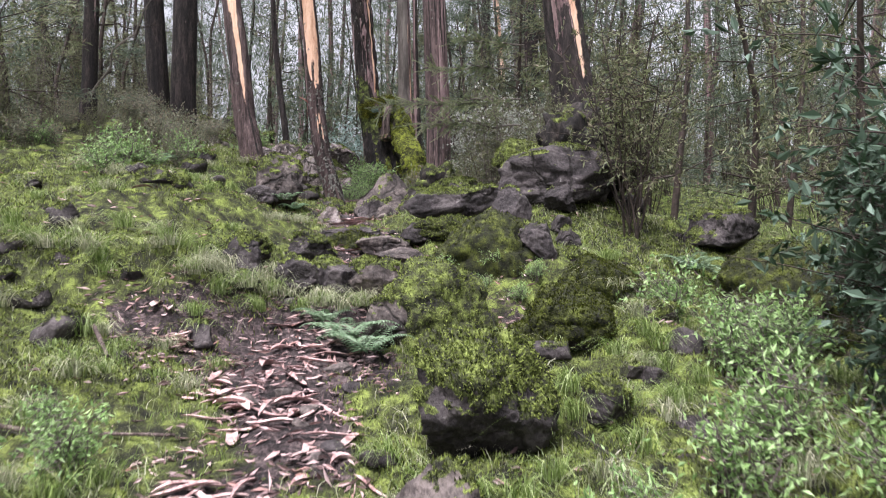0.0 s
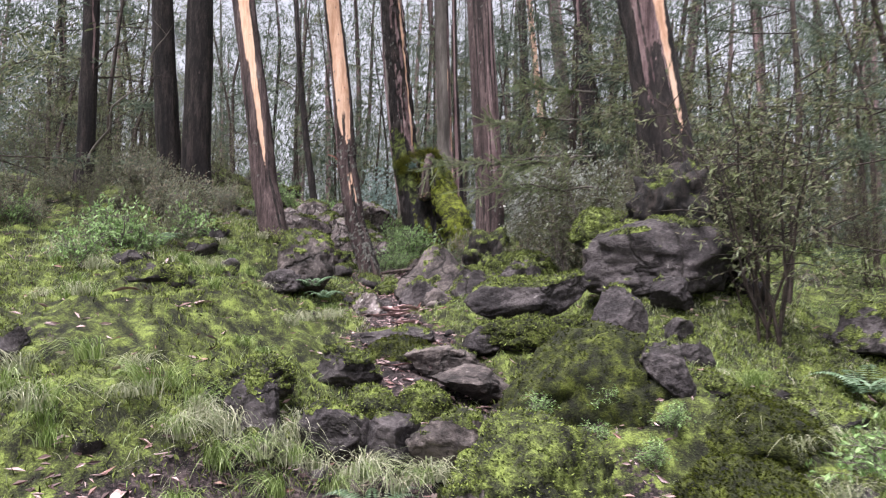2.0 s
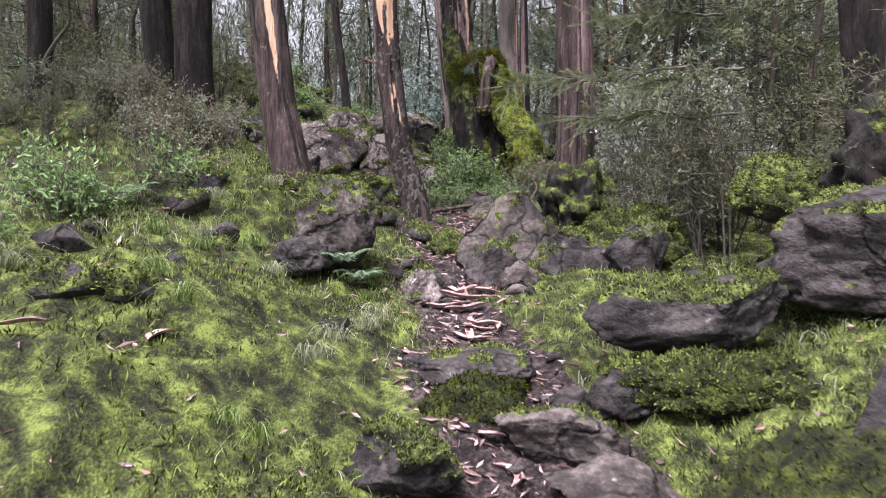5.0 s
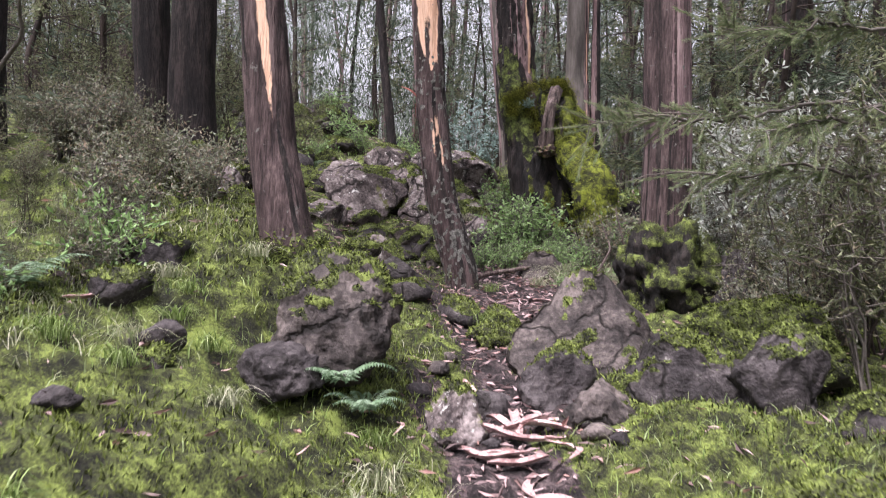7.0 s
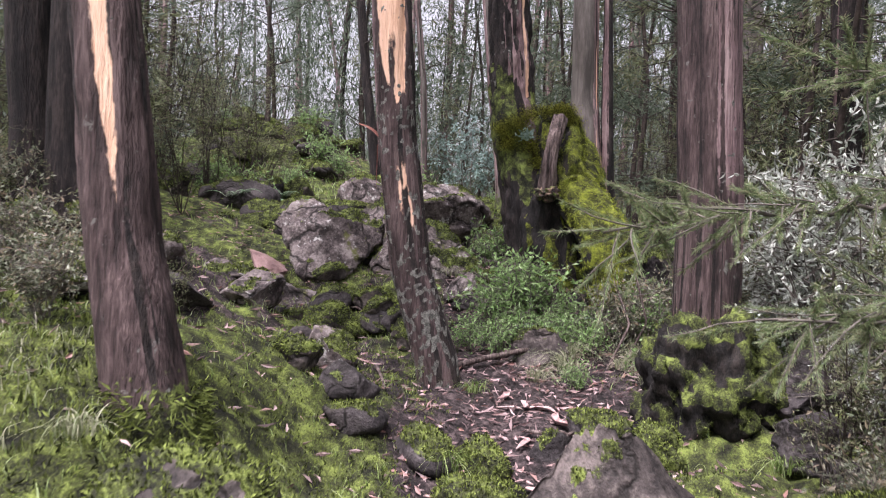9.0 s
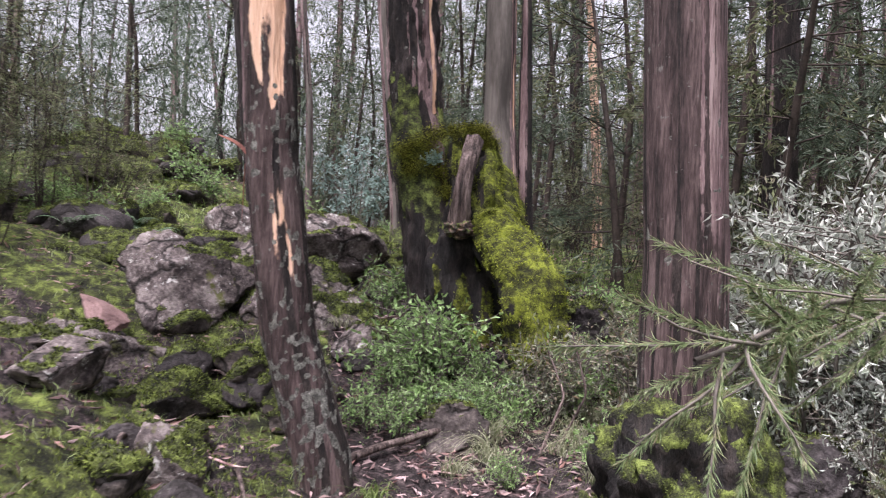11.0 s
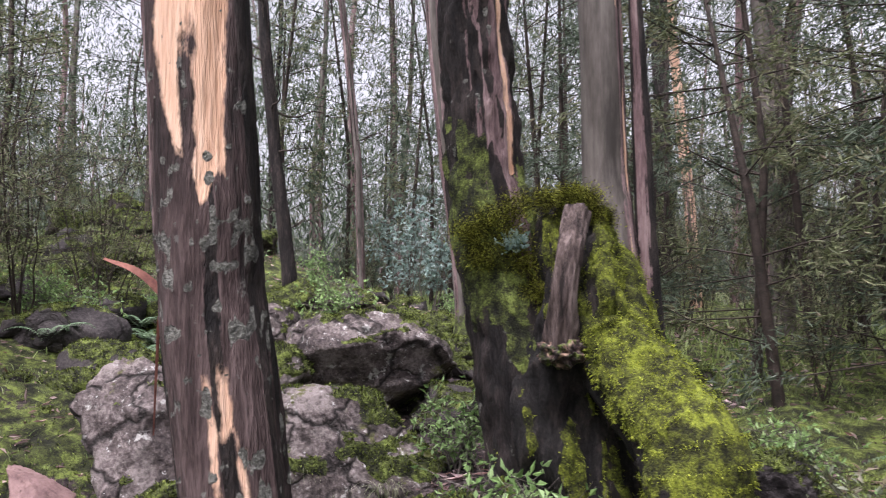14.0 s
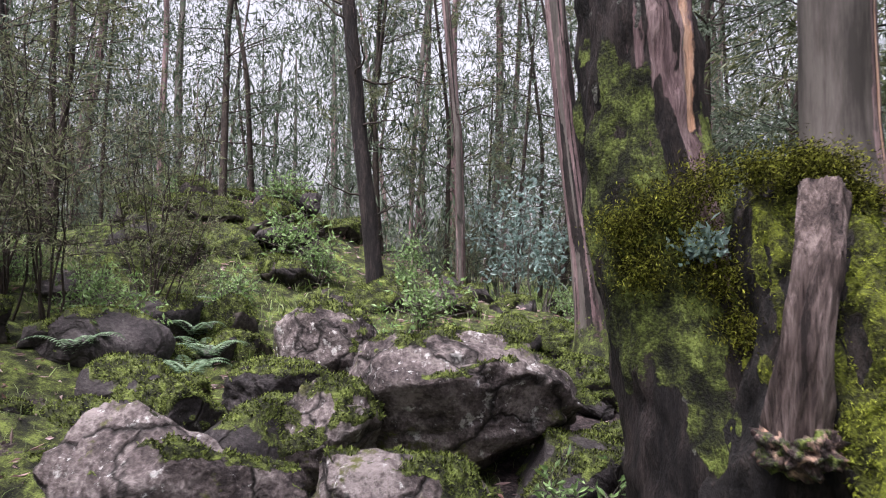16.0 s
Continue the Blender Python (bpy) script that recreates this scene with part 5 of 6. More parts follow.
# dense understorey farther off
for k in range(112):
    y = rng1.uniform(12.5, 32)
    x = rng1.uniform(-0.75, 0.75) * (y + 4)
    if -6.4 < x < 0.8 and y < 19.5:
        continue
    put("needle_shrub", NEEDLES, x, y, "fine-leaved olive understorey shrub", rng1.uniform(0.5, 1.1), group="understorey shrubs")
for k in range(30):
    y = rng1.uniform(2.5, 12.5)
    x = rng1.choice([-1, 1]) * rng1.uniform(3.6, 9) - 0.6
    put("needle_shrub", NEEDLES, x, y, "fine-leaved olive understorey shrub", rng1.uniform(0.4, 0.9), group="understorey shrubs")
for x, y, s in ((-5.3, 14.2, 0.9), (-5.9, 15.2, 1.0), (-6.3, 13.4, 1.0), (-5.0, 12.6, 0.8), (-6.5, 17.6, 0.8), (-4.9, 11.6, 0.7), (-6.0, 12.2, 1.0), (-4.5, 15.2, 0.75), (-4.9, 14.6, 0.85), (-5.1, 16.0, 0.9), (-4.7, 13.6, 0.6), (-5.6, 15.0, 1.0), (1.6, 14.5, 0.9), (2.2, 15.4, 1.1), (2.9, 14.2, 1.0), (1.2, 16.5, 1.0), (3.4, 16, 1.2), (2.4, 17.5, 1.2), (0.6, 17.2, 0.8), (3.8, 13.6, 1.1), (2.6, 12.6, 0.8), (1.9, 12.3, 0.7), (4.2, 15.0, 1.2), (0.9, 14.4, 0.5), (3.2, 11.6, 0.9)):
    put("needle_shrub", NEEDLES, x, y, "fine-leaved olive shrub under the trees", s, group="understorey shrubs")

# ---- the wood behind ----
FAR = []
for k in range(7):
    rng = np.random.default_rng(400 + k)
    tall = rng.uniform(13, 17)
    axis = [(0, 0, -0.3), (rng.normal(0, 0.1), rng.normal(0, 0.1), 3), (rng.normal(0, 0.3), rng.normal(0, 0.3), 7), (rng.normal(0, 0.7), rng.normal(0, 0.7), tall)]
    r = (0.06, 0.1, 0.13, 0.08, 0.15, 0.11, 0.05)[k]
    # more pink and grey barks: the distance haze is put into paler trunks
    mats = [BARK, BARK_PINK, BARK_PURPLE, BARK_PINK, BARK_GREY, BARK_PURPLE, BARK_GREY][k]
    ob = thing("forest_tree", (0, 0, 0), "tall forest gum tree with peeling bark", "tree", "gum trees of the wood behind")
    part("trunk", trunk_mesh(axis, [r * 1.2, r, r * 0.85, r * 0.25], 12, 34, lambda a, z, q, s=k: {"smooth": patches(q, s, (1, 1, 0.2), 1.0) - 0.3}, mats, k, 0.004, 0.01, 0.2, 10), ob)
    bits = []
    pts = []
    for _ in range(16):
        z = rng.uniform(1.8, tall - 1)
        c = np.array([np.interp(z, [p[2] for p in axis], [p[i] for p in axis]) for i in range(3)])
        a = rng.uniform(0, 6.3)
        e = c + np.array([np.cos(a), np.sin(a), rng.uniform(0, 0.8)]) * rng.uniform(0.6, 1.7)
        bits.append(limb(rng, c, e, 0.02, 0.006, 0.1, 5, 3))
        if z > 3.0:
            pts.append(e)
    part("branchwork", mesh("branchwork", *joined(bits), TWIG), ob)["kind"] = "stuff"
    lp, ld = [], []
    for c in pts:
        for _ in range(3):
            m = int(rng.uniform(24, 52))
            lp.append(c + rng.normal(0, 0.35, 3) + rng.normal(0, 0.33, (m, 3)))
            ld.append(rng.normal(0, 0.6, (m, 3)))
    part("crown", mesh("crown", *leaves(np.concatenate(lp), np.concatenate(ld), 0.2, 0.034, rng, 0.8), GUM, smooth=False), ob, "drooping grey-green gum leaves")
    FAR.append(ob)
def sapling_meshes(seed, tall):
    """A thin young tree, leafy along its height."""
    rng = np.random.default_rng(seed)
    axis = np.array([(0, 0, -0.2), (rng.normal(0, 0.12), rng.normal(0, 0.12), tall * 0.4), (rng.normal(0, 0.4), rng.normal(0, 0.4), tall)])
    t = np.linspace(0, 1, 20)
    path = np.stack([np.interp(t * tall, axis[:, 2].clip(0), axis[:, k]) for k in range(3)], 1)
    stem = tube_arrays(path, np.linspace(0.045, 0.012, 20), 7)[:2]
    bits, pts, dirs = [], [], []
    for _ in range(26):
        u = rng.uniform(0.14, 1)
        c = path[int(u * 19)]
        a = rng.uniform(0, 6.3)
        e = c + np.array([np.cos(a), np.sin(a), rng.uniform(-0.2, 0.5)]) * rng.uniform(0.4, 1.1)
        bits.append(limb(rng, c, e, 0.009, 0.003, 0.12, 4, 3))
        for _ in range(4):
            s = c + (e - c) * rng.uniform(0.35, 1)
            d = (e - c) + rng.normal(0, 0.35, 3)
            m = int(rng.uniform(18, 36))
            w = rng.uniform(0, 1, m)[:, None]
            pts.append(s + d * 0.45 * w + rng.normal(0, 0.03, (m, 3)))
            dirs.append(d + rng.normal(0, 0.5, (m, 3)))
    return mesh("stem", *stem, TWIG), mesh("twig_work", *joined(bits), TWIG), mesh("foliage", *leaves(np.concatenate(pts), np.concatenate(dirs), 0.085, 0.015, rng, 0.35), (HEATH, GUM, GUM, HEATH)[seed % 4], smooth=False)


YOUNG = [sapling_meshes(420 + k, (3.2, 4.5, 5.5, 6.5)[k]) for k in range(4)]


def sapling(x, y, which, turn):
    ob = thing("young_tree", (x, y, gz(x, y)), "thin young tree with sparse olive foliage", "tree", "young trees of the understorey")
    ob.rotation_euler[2] = radians(turn)
    for name, me in zip(("stem", "twig_work", "foliage"), YOUNG[which]):
        tagged(part(name, me, ob), kind="" if name == "stem" else "stuff")


def on_view_line(x, y):
    """Places kept free of new trees: the trail and the stony slope."""
    return (y < 20 and -6.8 < x < 1.3) or (y < 12.5 and -4.4 < x < 2.8)


first = set()
for k in range(165):
    y = 15 + 45 * rng1.uniform(0, 1) ** 0.8
    x = rng1.uniform(-0.8, 0.8) * (y + 3)
    # every sixth goes beside or behind the camera, mostly unseen, added to screen light
    if k % 6 == 5:
        y, x = rng1.uniform(-8, 15), rng1.choice([-1, 1]) * rng1.uniform(4.8, 16) - 0.8
    if on_view_line(x, y):
        continue
    which = int(rng1.integers(7))
    m = pose(x, y, gz(x, y), 0, rng1.normal(0, 2.0), rng1.uniform(0, 360))
    if which in first:
        copy_thing(FAR[which], m)
    else:
        first.add(which)
        FAR[which].matrix_basis = m
for k in range(150):
    y = 13.5 + 26 * rng1.uniform(0, 1) ** 0.9
    x = rng1.uniform(-0.75, 0.75) * (y + 3)
    if k % 6 == 5:
        y, x = rng1.uniform(2, 14), rng1.choice([-1, 1]) * rng1.uniform(4.2, 12) - 0.8
    if on_view_line(x, y):
        continue
    sapling(x, y, int(rng1.integers(4)), rng1.uniform(0, 360))
for x, y, w in ((-5.6, 13.2, 0), (-6.2, 14.5, 1), (-5.9, 11.6, 0), (-6.6, 16.5, 1), (0.7, 15.2, 1), (1.5, 14.6, 0), (-0.4, 17.5, 1), (0.2, 18.6, 2), (-1.0, 19.6, 2), (-2.2, 21.5, 2), (2.4, 13.0, 1), (2.9, 11.6, 0), (1.9, 9.9, 0), (2.6, 8.6, 1), (3.0, 7.4, 0), (-4.9, 8.6, 1), (-4.5, 7.3, 0), (-5.4, 6.4, 1), (3.1, 5.9, 0), (-5.4, 17.6, 2), (-6.4, 15.6, 3), (-7.4, 17.5, 3), (-4.6, 20.5, 3), (-6.0, 19.5, 2), (-3.9, 21.5, 3), (-2.6, 22.5, 3), (-1.4, 22.0, 3), (-0.4, 20.3, 3), (1.4, 15.8, 2), (2.2, 16.8, 3), (3.0, 18.5, 3), (1.9, 18.8, 2), (3.6, 15.2, 3), (0.9, 19.5, 3), (-6.9, 13.0, 2), (-5.6, 12.4, 1), (1.2, 13.6, 1), (0.6, 14.3, 0), (1.9, 13.9, 2), (2.6, 14.4, 1), (1.1, 12.6, 0), (3.0, 13.4, 2), (0.1, 16.4, 1), (-0.7, 18.0, 1), (2.0, 11.8, 1), (3.4, 12.4, 1)):
    sapling(x, y, w, rng1.uniform(0, 360))

# leaves of the far wood, too many to count
rng = np.random.default_rng(460)
n = 3400
fy = rng.uniform(19.5, 56, n)
fx = rng.uniform(-0.8, 0.8, n) * (fy + 3)
low = np.arange(n) < 2100
fz = ground_z(fx, fy) + np.where(low, 0.2 + 4.6 * rng.uniform(0, 1, n), 4.5 + 8 * rng.uniform(0, 1, n))
size = np.repeat(rng.uniform(0.5, 1.25, n), 60)[:, None]
c = np.repeat(np.stack([fx, fy, fz], 1), 60, 0)
c = c + rng.normal(0, 1, c.shape) * [0.6, 0.6, 0.75] * size
tagged(new("far_foliage", mesh("far_foliage", *leaves(c, rng.normal(0, 0.5, c.shape), 0.21, 0.04, rng, 1.1), GUM, smooth=False)), "grey-green foliage of the far wood", "foliage", kind="stuff")


# ---- grass and moss on the ground ----
rng2 = np.random.default_rng(99)


def scatter(n, x0, x1, y0, y1, keep):
    x, y = rng2.uniform(x0, x1, n), rng2.uniform(y0, y1, n)
    ok = rng2.uniform(0, 1, n) < keep(x, y)
    x, y = x[ok], y[ok]
    return np.stack([x, y, ground_z(x, y)], 1)


def patchy(x, y, s, seed):
    return fbm(np.stack([x * s, y * s, np.zeros(len(x))], 1), 3, seed)


def bank(x, y):
    """How thickly moss and grass grow: none on the trail, thin among the upper stones."""
    bare = np.where(((x - 0.4) / 0.55) ** 2 + ((y - 5.4) / 0.6) ** 2 < 1, 0.08, 1.0)
    return bare * trail(x, y) * np.where((y > 9.3) & (y < 14.5) & (x < 0.3), 0.55, 1.0)


lawn = scatter(70000, -4.4, 3.4, 1.6, 15, lambda x, y: bank(x, y) * np.clip(0.45 + 1.1 * patchy(x, y, 0.9, 4), 0.03, 1))
gv, gf = blades(lawn, rng2.normal(0, 0.55, (len(lawn), 2)), 0.085, 0.0045, rng2, 3)
tagged(new("short_grass", mesh("short_grass", gv, gf, GRASS, smooth=False)), "short fresh green grass among moss", "grass", kind="stuff")
wide = scatter(90000, -14, 10, 6, 30, lambda x, y: np.where((x > -4.4) & (x < 3.4) & (y < 15), 0, 1) * np.clip(0.5 + patchy(x, y, 0.5, 24), 0.05, 1))
gv, gf = blades(wide, rng2.normal(0, 0.5, (len(wide), 2)), 0.22, 0.012, rng2, 2)
tagged(new("far_grass", mesh("far_grass", gv, gf, GRASS, smooth=False)), "tall grass under the farther trees", "grass", kind="stuff")
carpet = scatter(260000, -3.9, 2.8, 1.9, 13.5, lambda x, y: bank(x, y) * np.clip(0.5 + 1.3 * patchy(x, y, 1.6, 14), 0.0, 1))
cv, cf = leaves(carpet - [0, 0, 0.003], rng2.normal(0, 0.55, (len(carpet), 3)) + [0, 0, 1], 0.024, 0.007, rng2)
tagged(new("moss_carpet", mesh("moss_carpet", cv, cf, SPRIG, smooth=False)), "soft bright green moss carpet on the ground", "moss", kind="stuff")


close = scatter(70000, -3.3, 2.4, 2.2, 8.8, lambda x, y: bank(x, y) * np.clip(0.5 + 1.3 * patchy(x, y, 1.3, 34), 0.0, 1))
cv, cf = leaves(close - [0, 0, 0.004], rng2.normal(0, 0.5, (len(close), 3)) + [0, 0, 1], 0.04, 0.008, rng2)
tagged(new("tall_moss", mesh("tall_moss", cv, cf, SPRIG, smooth=False)), "longer feathery moss on the bank", "moss", kind="stuff")
wisps = scatter(26000, -3.6, 2.6, 2.2, 8.8, lambda x, y: bank(x, y) * np.clip(0.35 + 1.2 * patchy(x, y, 1.1, 44), 0.0, 1))
gv, gf = blades(wisps, rng2.normal(0, 0.6, (len(wisps), 2)), 0.13, 0.0035, rng2, 3, 1.4)
tagged(new("wispy_grass", mesh("wispy_grass", gv, gf, GRASS_DRY, smooth=False)), "thin pale grass wisps among the moss", "grass", kind="stuff")


def tussock(at, size=0.34, count=110, lean=(0, -0.5), mat=None, label="drooping tussock of long pale green grass"):
    n = count
    ob = new("grass_tussock")
    ob.matrix_basis = pose(*at)
    a = rng2.uniform(0, 6.3, n)
    roots = np.stack([np.cos(a), np.sin(a), np.zeros(n)], 1) * rng2.uniform(0, 0.06, n)[:, None]
    out = roots[:, :2] * 9 + np.asarray(lean) + rng2.normal(0, 0.35, (n, 2))
    v, f = blades(roots, out, size, 0.0052, rng2, 6, 1.9)
    part("leaf_tuft", mesh("leaf_tuft", v, f, mat or GRASS, smooth=False), ob)
    return tagged(ob, label, "grass", "grass tussocks")


for k in range(20):
    x = -2.9 + k * 0.11 + rng2.normal(0, 0.05)
    y = rng2.uniform(4.6, 5.1)
    tussock((x, y, gz(x, y) + 0.03), rng2.uniform(0.24, 0.4), 70, (rng2.normal(0, 0.3), -0.4), GRASS_DRY if k % 2 else GRASS)
for k in range(60):
    x, y = rng2.uniform(-3.6, -1.3), rng2.uniform(3.0, 8.0)
    tussock((x, y, gz(x, y)), rng2.uniform(0.16, 0.3), 60, (0.1, -0.3), GRASS_DRY if k % 3 == 0 else GRASS, "loose tussock of grass on the mossy bank")
for k in range(95):
    x, y = rng2.uniform(0.35, 2.4), rng2.uniform(2.2, 5.9)
    if x < 1.0 and y > 4.75:
        continue
    tussock((x, y, gz(x, y)), rng2.uniform(0.2, 0.36), 70, (-0.2, -0.3), GRASS_DRY if k % 3 == 0 else GRASS, "tussock of long green grass beside the rocks")
rng3 = np.random.default_rng(123)
for k in range(34):
    x, y = (rng3.uniform(-2.2, -1.1), rng3.uniform(2.0, 4.3)) if k % 3 else (rng3.uniform(-0.2, 0.9), rng3.uniform(2.1, 2.9))
    tussock((x, y, gz(x, y)), rng3.uniform(0.18, 0.34), 70, (0.1, -0.3), GRASS_DRY if k % 2 else GRASS, "tussock of mixed pale and green grass")
for k in range(16):
    x, y = rng3.uniform(-0.75, 0.5), rng3.uniform(11.2, 12.2)
    tussock((x, y, gz(x, y)), rng3.uniform(0.25, 0.42), 60, (rng3.normal(0, 0.3), -0.3), GRASS_DRY, "pale dry tussock below the mossy tree")
for x, y in ((-2.2, 8.3), (-1.3, 10.7), (-1.6, 10.75), (-1.9, 8.45), (-1.75, 12.75), (-2.2, 12.9), (-0.3, 11.9), (-1.3, 9.6), (0.2, 9.9), (-0.6, 12.0), (0.1, 11.6), (-1.0, 12.0)):
    tussock((x, y, gz(x, y) + 0.02), rng2.uniform(0.18, 0.3), 60, (0, -0.2), GRASS_DRY if x < -1.7 else GRASS, "small tussock of dry grass")


for x, y in ((-0.05, 2.72), (0.1, 2.66), (0.28, 2.7), (0.42, 2.8), (-0.2, 2.85), (0.2, 2.4), (0.5, 2.5), (0.75, 2.6), (0.95, 2.35), (1.15, 2.5), (0.35, 2.2), (0.7, 2.2), (-0.3, 2.5), (1.3, 2.3)):
    tussock((x, y, gz(x, y)), rng3.uniform(0.2, 0.34), 80, (rng3.normal(0, 0.3), -0.2), GRASS, "fresh green tussock before a mossy stone")
for k in range(16):
    x, y = rng3.uniform(-1.0, 0.7), rng3.uniform(10.9, 12.0)
    tussock((x, y, gz(x, y)), rng3.uniform(0.25, 0.45), 70, (rng3.normal(0, 0.4), -0.3), GRASS_DRY, "pale dry tussock below the mossy tree")


for k in range(18):
    x, y = -1.75 + 0.08 * k + rng3.normal(0, 0.04), rng3.uniform(4.66, 4.8)
    tussock((x, y, gz(x, y) + 0.1), rng3.uniform(0.2, 0.34), 50, (rng3.normal(0, 0.3), -0.35), GRASS_DRY if k % 3 else GRASS, "long pale grass drooping over a stone ledge")


# ---- ferns ----
def fern(at, fronds=7, length=0.3, label="small green fern with spreading fronds"):
    ob = thing("fern", at, label, "fern", "ferns")
    for k in range(fronds):
        a = 2 * math.pi * k / fronds + rng2.uniform(-0.3, 0.3)
        t = np.linspace(0.08, 1, 18)
        ln = length * rng2.uniform(0.75, 1.15)
        c = np.stack([np.cos(a) * t * ln, np.sin(a) * t * ln, ln * (1.15 * t - 0.85 * t ** 2)], 1)
        side = np.array([-math.sin(a), math.cos(a), 0])
        fwd = np.array([math.cos(a), math.sin(a), 0])
        pts = np.concatenate([c, c])
        d = np.concatenate([side + 0.45 * fwd + np.zeros((18, 3)), -side + 0.45 * fwd + np.zeros((18, 3))])
        w = np.concatenate([(1.05 - t), (1.05 - t)]) * 0.32 * ln + 0.006
        s = np.cross(d, [0, 0, 1])
        s /= np.linalg.norm(s, axis=1)[:, None]
        d /= np.linalg.norm(d, axis=1)[:, None]
        v = np.stack([pts - s * 0.004, pts + d * w[:, None] * 0.4 - s * w[:, None] * 0.16, pts + d * w[:, None] - [0, 0, 0.01], pts + d * w[:, None] * 0.4 + s * w[:, None] * 0.16], 1).reshape(-1, 3)
        k4 = np.arange(36)[:, None] * 4
        part("frond", mesh("frond", v, np.concatenate([k4 + [0, 1, 2], k4 + [0, 2, 3]]), FERN, smooth=False), ob)
    return ob


for x, y, s in ((-1.63, 7.78, 0.2), (-1.52, 7.74, 0.16), (-0.55, 4.28, 0.32), (-0.42, 4.12, 0.3), (-0.72, 4.6, 0.2), (-4.3, 15.3, 0.36), (-4.0, 15.0, 0.3), (-4.8, 15.8, 0.36), (-3.9, 14.6, 0.3), (-4.5, 14.4, 0.34), (-0.4, 11.9, 0.28), (-0.9, 11.8, 0.25), (2.0, 6.0, 0.35), (2.2, 5.9, 0.3), (-2.9, 7.6, 0.3), (0.4, 12.6, 0.35), (0.9, 12.9, 0.4)):
    fern((x, y, gz(x, y) + (0.12 if 7.7 < y < 7.8 else 0.04)), 8, s)


# ---- litter ----
lit = scatter(16000, -2.2, 0.6, 2.2, 13, lambda x, y: (1 - trail(x, y)) * np.where(y < 5, 1.0, 0.75))
more = scatter(26000, -6, 2.5, 2, 20, lambda x, y: np.where(y > 9, 0.6, 0.2))
lit = np.concatenate([lit, more])
ld = rng2.normal(0, 1, (len(lit), 3)) * [1, 1, 0.22]
lv, lf = leaves(lit + [0, 0, 0.008], ld, 0.07, 0.018, rng2)
tagged(new("leaf_litter", mesh("leaf_litter", lv, lf, LITTER, smooth=False)), "brown and pink fallen gum leaves on the trail", "leaves", kind="stuff")


def bark_strip(at, length, width, turn, curl=0.5, mat=None, pitch=0.0, label="curled pink strip of shed gum bark"):
    n = 14
    t = np.linspace(-0.5, 0.5, n)
    bend = rng2.normal(0, 0.2)
    rows = []
    prof = np.linspace(-1, 1, 5)
    taper = np.clip(1.15 - np.abs(t * 2) ** 2.5, 0.12, 1)
    for p in prof:
        rows.append(np.stack([t * length, bend * length * (1 - (2 * t) ** 2) + p * width * 0.5 * taper, curl * width * 0.5 * (p ** 2) * taper + 0.04 * length * np.sin(t * 5 + bend * 20)], 1))
    top = np.stack(rows, 1).reshape(-1, 3)
    under = top - [0, 0, 0.003]
    q = np.array([[i * 5 + j, (i + 1) * 5 + j, (i + 1) * 5 + j + 1, i * 5 + j + 1] for i in range(n - 1) for j in range(4)])
    ob = new("bark_strip", mesh("bark_strip", np.concatenate([top, under]), np.concatenate([q, q[:, ::-1] + 5 * n]), mat or STRIP))
    ob.matrix_basis = pose(*at, 0, pitch, turn)
    return tagged(ob, label, "bark", "shed bark on the trail")


for k in range(170):
    y = rng2.uniform(2.2, 4.7) if k < 80 else rng2.uniform(4.9, 13)
    x = float(np.interp(y, TRAIL_Y, TRAIL_X)) + rng2.normal(0, 0.2 if y < 9 else 0.45)
    bark_strip((x, y, gz(x, y) + 0.016), rng2.uniform(0.08, 0.3), rng2.uniform(0.014, 0.042), rng2.uniform(0, 180), rng2.uniform(0.2, 0.9))
for k in range(34):
    u = rng2.uniform(0, 1)
    x, y = -0.75 - 0.95 * u + rng2.normal(0, 0.1), 3.3 + 1.15 * u + rng2.normal(0, 0.1)
    bark_strip((x, y, gz(x, y) + 0.02), rng2.uniform(0.08, 0.26), rng2.uniform(0.018, 0.05), rng2.uniform(0, 180), rng2.uniform(0.2, 0.9))
for k in range(16):
    u = rng2.uniform(0, 1)
    x, y = 0.42 - 0.72 * u + rng2.normal(0, 0.05), 4.3 + 1.2 * u + rng2.normal(0, 0.05)
    bark_strip((x, y, gz(x, y) + 0.02), rng2.uniform(0.08, 0.2), rng2.uniform(0.014, 0.035), rng2.uniform(0, 180), rng2.uniform(0.2, 0.9))
for x, y, ln, turn in ((-0.95, 8.2, 0.34, 100), (-0.9, 8.15, 0.3, 70), (-0.86, 8.0, 0.4, 10), (-0.95, 7.95, 0.34, -12), (-0.82, 8.05, 0.3, 40), (-1.0, 8.05, 0.26, 130), (-1.02, 7.8, 0.3, 160), (-0.92, 7.7, 0.24, 20)):
    bark_strip((x, y, gz(x, y) + 0.03), ln, 0.045, turn, 0.8, STRIP, rng2.uniform(-6, 6), "broad pink strip of shed bark")
for x, y, ln, turn in ((-2.35, 5.9, 0.16, 15), (-1.95, 5.1, 0.22, -12), (-1.85, 5.05, 0.15, 40), (-1.95, 6.1, 0.14, 70), (-2.65, 7.65, 0.16, 60), (-2.3, 7.5, 0.18, 110), (1.05, 5.9, 0.18, 40), (1.12, 5.35, 0.22, 5), (-2.2, 6.3, 0.15, 20), (0.8, 3.1, 0.1, 60), (-0.25, 4.95, 0.3, -15), (-0.1, 4.9, 0.26, -30), (-0.75, 5.25, 0.24, -10), (-0.95, 5.3, 0.2, 10)):
    bark_strip((x, y, gz(x, y) + 0.04), ln, 0.035, turn, 0.7, STRIP if x < 0.7 else RED_STRIP, 0, "fallen curled bark piece on moss")


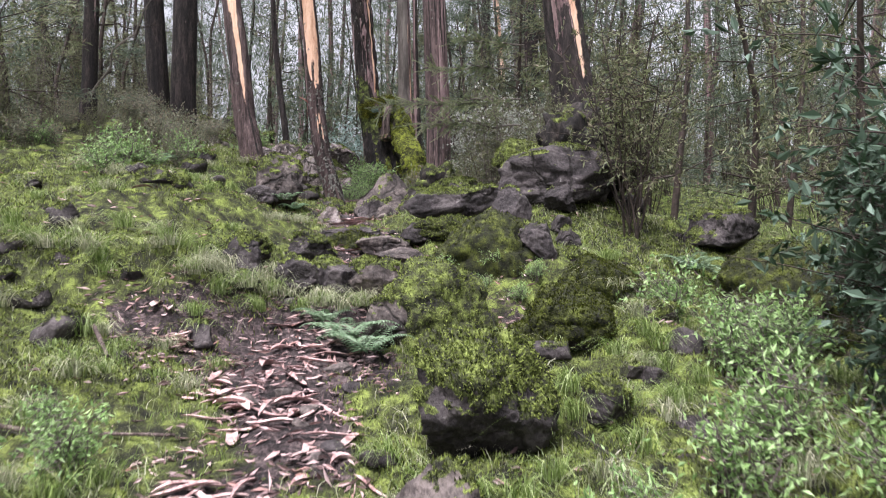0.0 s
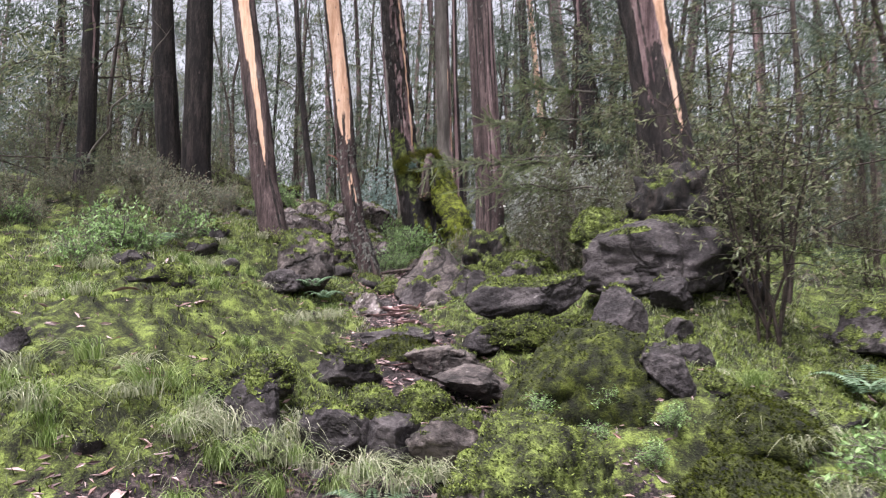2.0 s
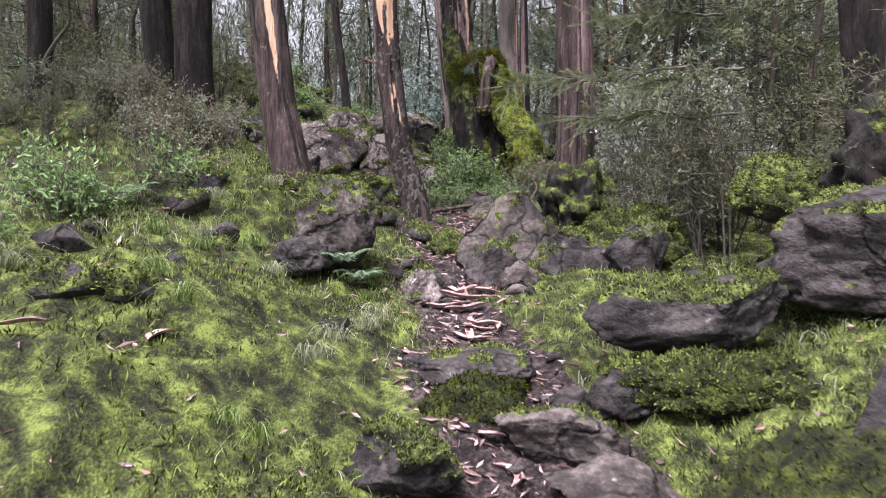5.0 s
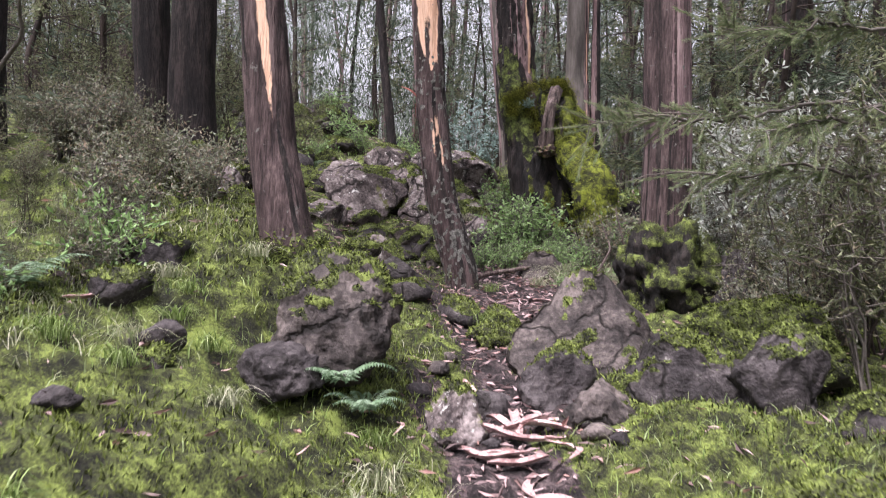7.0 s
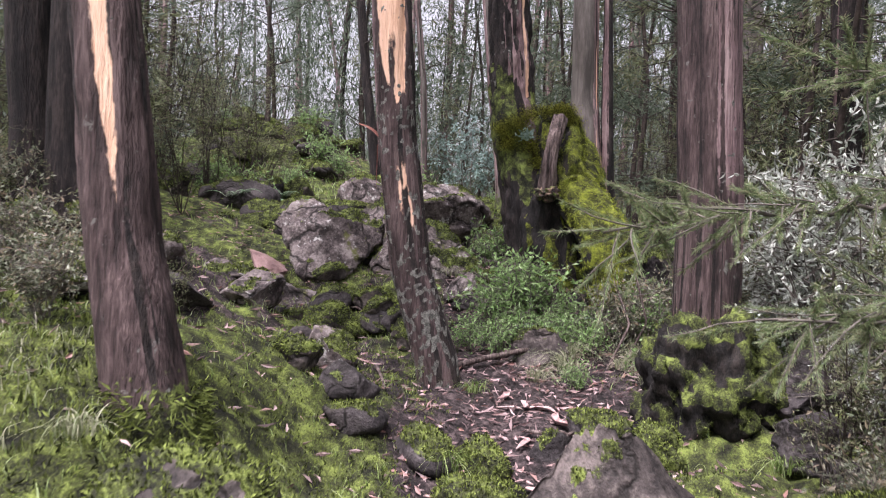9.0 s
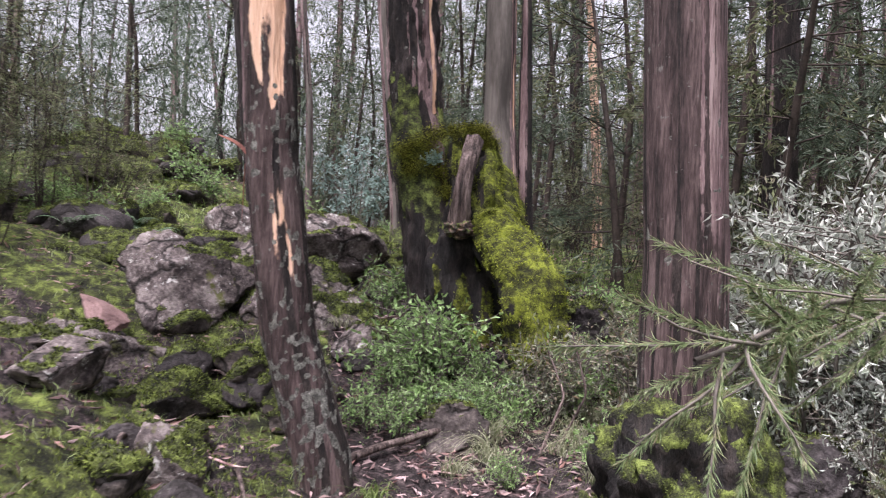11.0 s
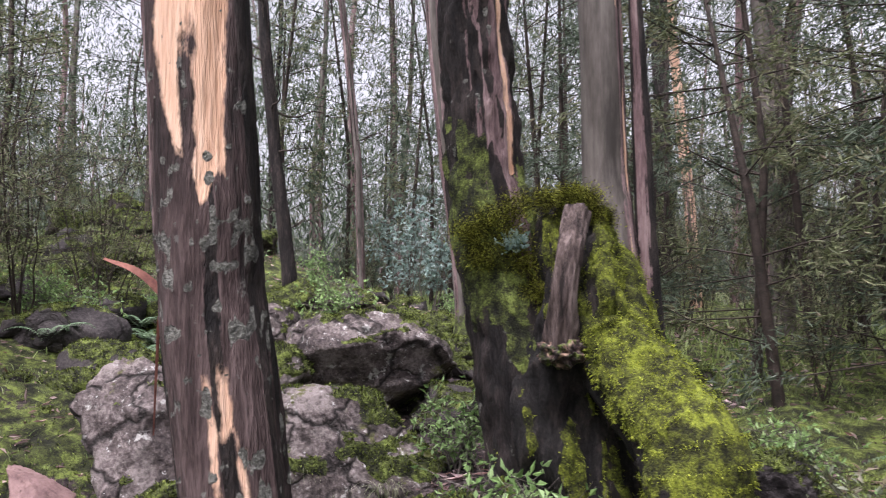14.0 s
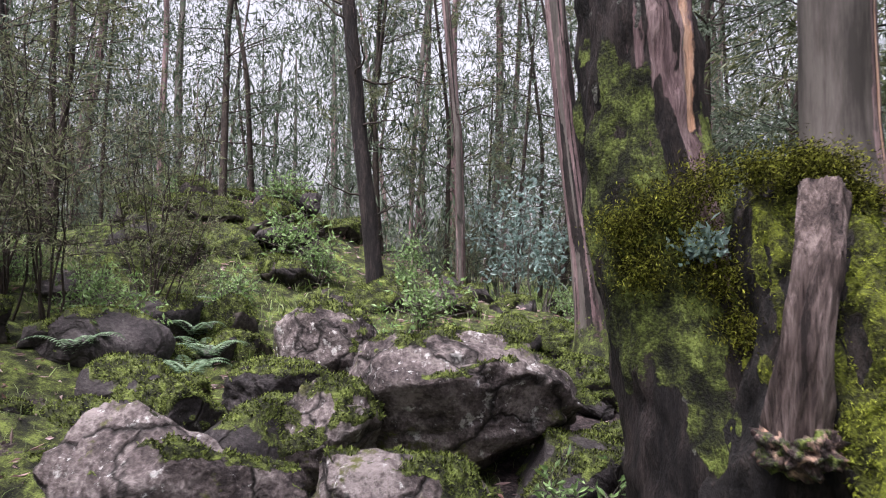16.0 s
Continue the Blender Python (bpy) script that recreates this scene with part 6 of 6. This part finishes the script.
def stick(points, r, label="fallen grey stick on moss"):
    p = np.array([(x, y, gz(x, y) + h) for x, y, h in points])
    t = np.linspace(0, 1, len(p))
    u = np.linspace(0, 1, 24)
    path = np.stack([np.interp(u, t, p[:, k]) for k in range(3)], 1)
    path[1:-1] = (path[:-2] + path[1:-1] * 2 + path[2:]) / 4
    v, f, _, _ = tube_arrays(path, np.linspace(r, r * 0.55, 24), 10, r * 0.18, 40, 0.3, 4)
    ob = new("fallen_stick", mesh("fallen_stick", v, f, DEAD_WOOD))
    return tagged(ob, label, "stick", "fallen sticks")


stick([(-1.5, 10.95, 0.02), (-1.3, 11.15, 0.06), (-1.0, 11.35, 0.1), (-0.75, 11.5, 0.04)], 0.022, "crooked fallen grey branch on stones")
stick([(-1.4, 11.9, 0.03), (-1.1, 12.1, 0.06), (-0.75, 12.0, 0.1)], 0.03, "short grey log below the mossy tree")
stick([(-0.5, 11.3, 0.02), (-0.35, 11.5, 0.25), (-0.45, 11.7, 0.5)], 0.009, "thin dead stem leaning over grass")
stick([(-0.4, 11.4, 0.0), (-0.25, 11.4, 0.3), (-0.33, 11.45, 0.6)], 0.008, "thin dead stem leaning over grass")
stick([(-2.2, 2.9, 0.05), (-1.6, 3.0, 0.04), (-1.1, 3.1, 0.03)], 0.012, "thin brown stick across the trail edge")
stick([(-2.0, 4.2, 0.04), (-1.8, 3.9, 0.08), (-1.6, 3.6, 0.05)], 0.016, "reddish bare stick on the bank")
stick([(-3.6, 15.0, 0.05), (-3.2, 15.1, 0.06), (-2.8, 15.3, 0.05)], 0.02)
for k in range(22):
    x, y = rng2.uniform(-3.4, 0.2), rng2.uniform(9.6, 14.5)
    a, ln = rng2.uniform(0, 6.3), rng2.uniform(0.2, 0.55)
    stick([(x, y, 0.03), (x + math.cos(a) * ln / 2, y + math.sin(a) * ln / 2, 0.06), (x + math.cos(a) * ln, y + math.sin(a) * ln, 0.03)], rng2.uniform(0.005, 0.012), "thin fallen twig on the slope")


# ---- a branch of needle leaves that reaches over the trail ----
def reaching_branch(start, end, name="needle_branch", r=0.011, seed=7, twigs=64, per=300, label="reaching branch with fine olive needle leaves"):
    rng = np.random.default_rng(seed)
    ob = thing(name, start, label, "branch")
    e = np.asarray(end) - np.asarray(start)
    wood = [limb(rng, (0, 0, 0), e, r, 0.003, 0.06, 20, 7)]
    pts, dirs = [], []
    for _ in range(twigs):
        s = e * rng.uniform(0.2, 1.0)
        d = e / np.linalg.norm(e) * 0.8 + rng.normal(0, 0.5, 3) + [0, 0, -0.1]
        t = s + d * rng.uniform(0.1, 0.24)
        wood.append(limb(rng, s, t, 0.003, 0.001, 0.08, 6, 4))
        w = rng.uniform(0, 1, per)[:, None]
        pts.append(s + (t - s) * w)
        dirs.append(d / np.linalg.norm(d) + rng.normal(0, 0.45, (per, 3)))
    part("wood", mesh("wood", *joined(wood), TWIG_PALE), ob)
    part("needles", mesh("needles", *leaves(np.concatenate(pts), np.concatenate(dirs), 0.022, 0.0014, rng, 0.25), NEEDLE_FRESH, smooth=False), ob)


reaching_branch((0.6, 9.0, 3.3), (-0.72, 8.32, 3.08))
reaching_branch((0.8, 9.0, 3.65), (-0.12, 8.35, 3.5), seed=8)
reaching_branch((0.9, 8.8, 3.25), (0.02, 8.2, 3.05), seed=9)
reaching_branch((0.9, 8.85, 2.95), (-0.3, 8.25, 2.88), seed=10)
reaching_branch((0.95, 8.9, 3.9), (0.2, 8.45, 3.85), seed=12)
reaching_branch((-4.25, 9.05, 3.3), (-3.2, 8.7, 4.6), "bare_branch", 0.016, 11, 4, 3, "dark bare branch reaching up")
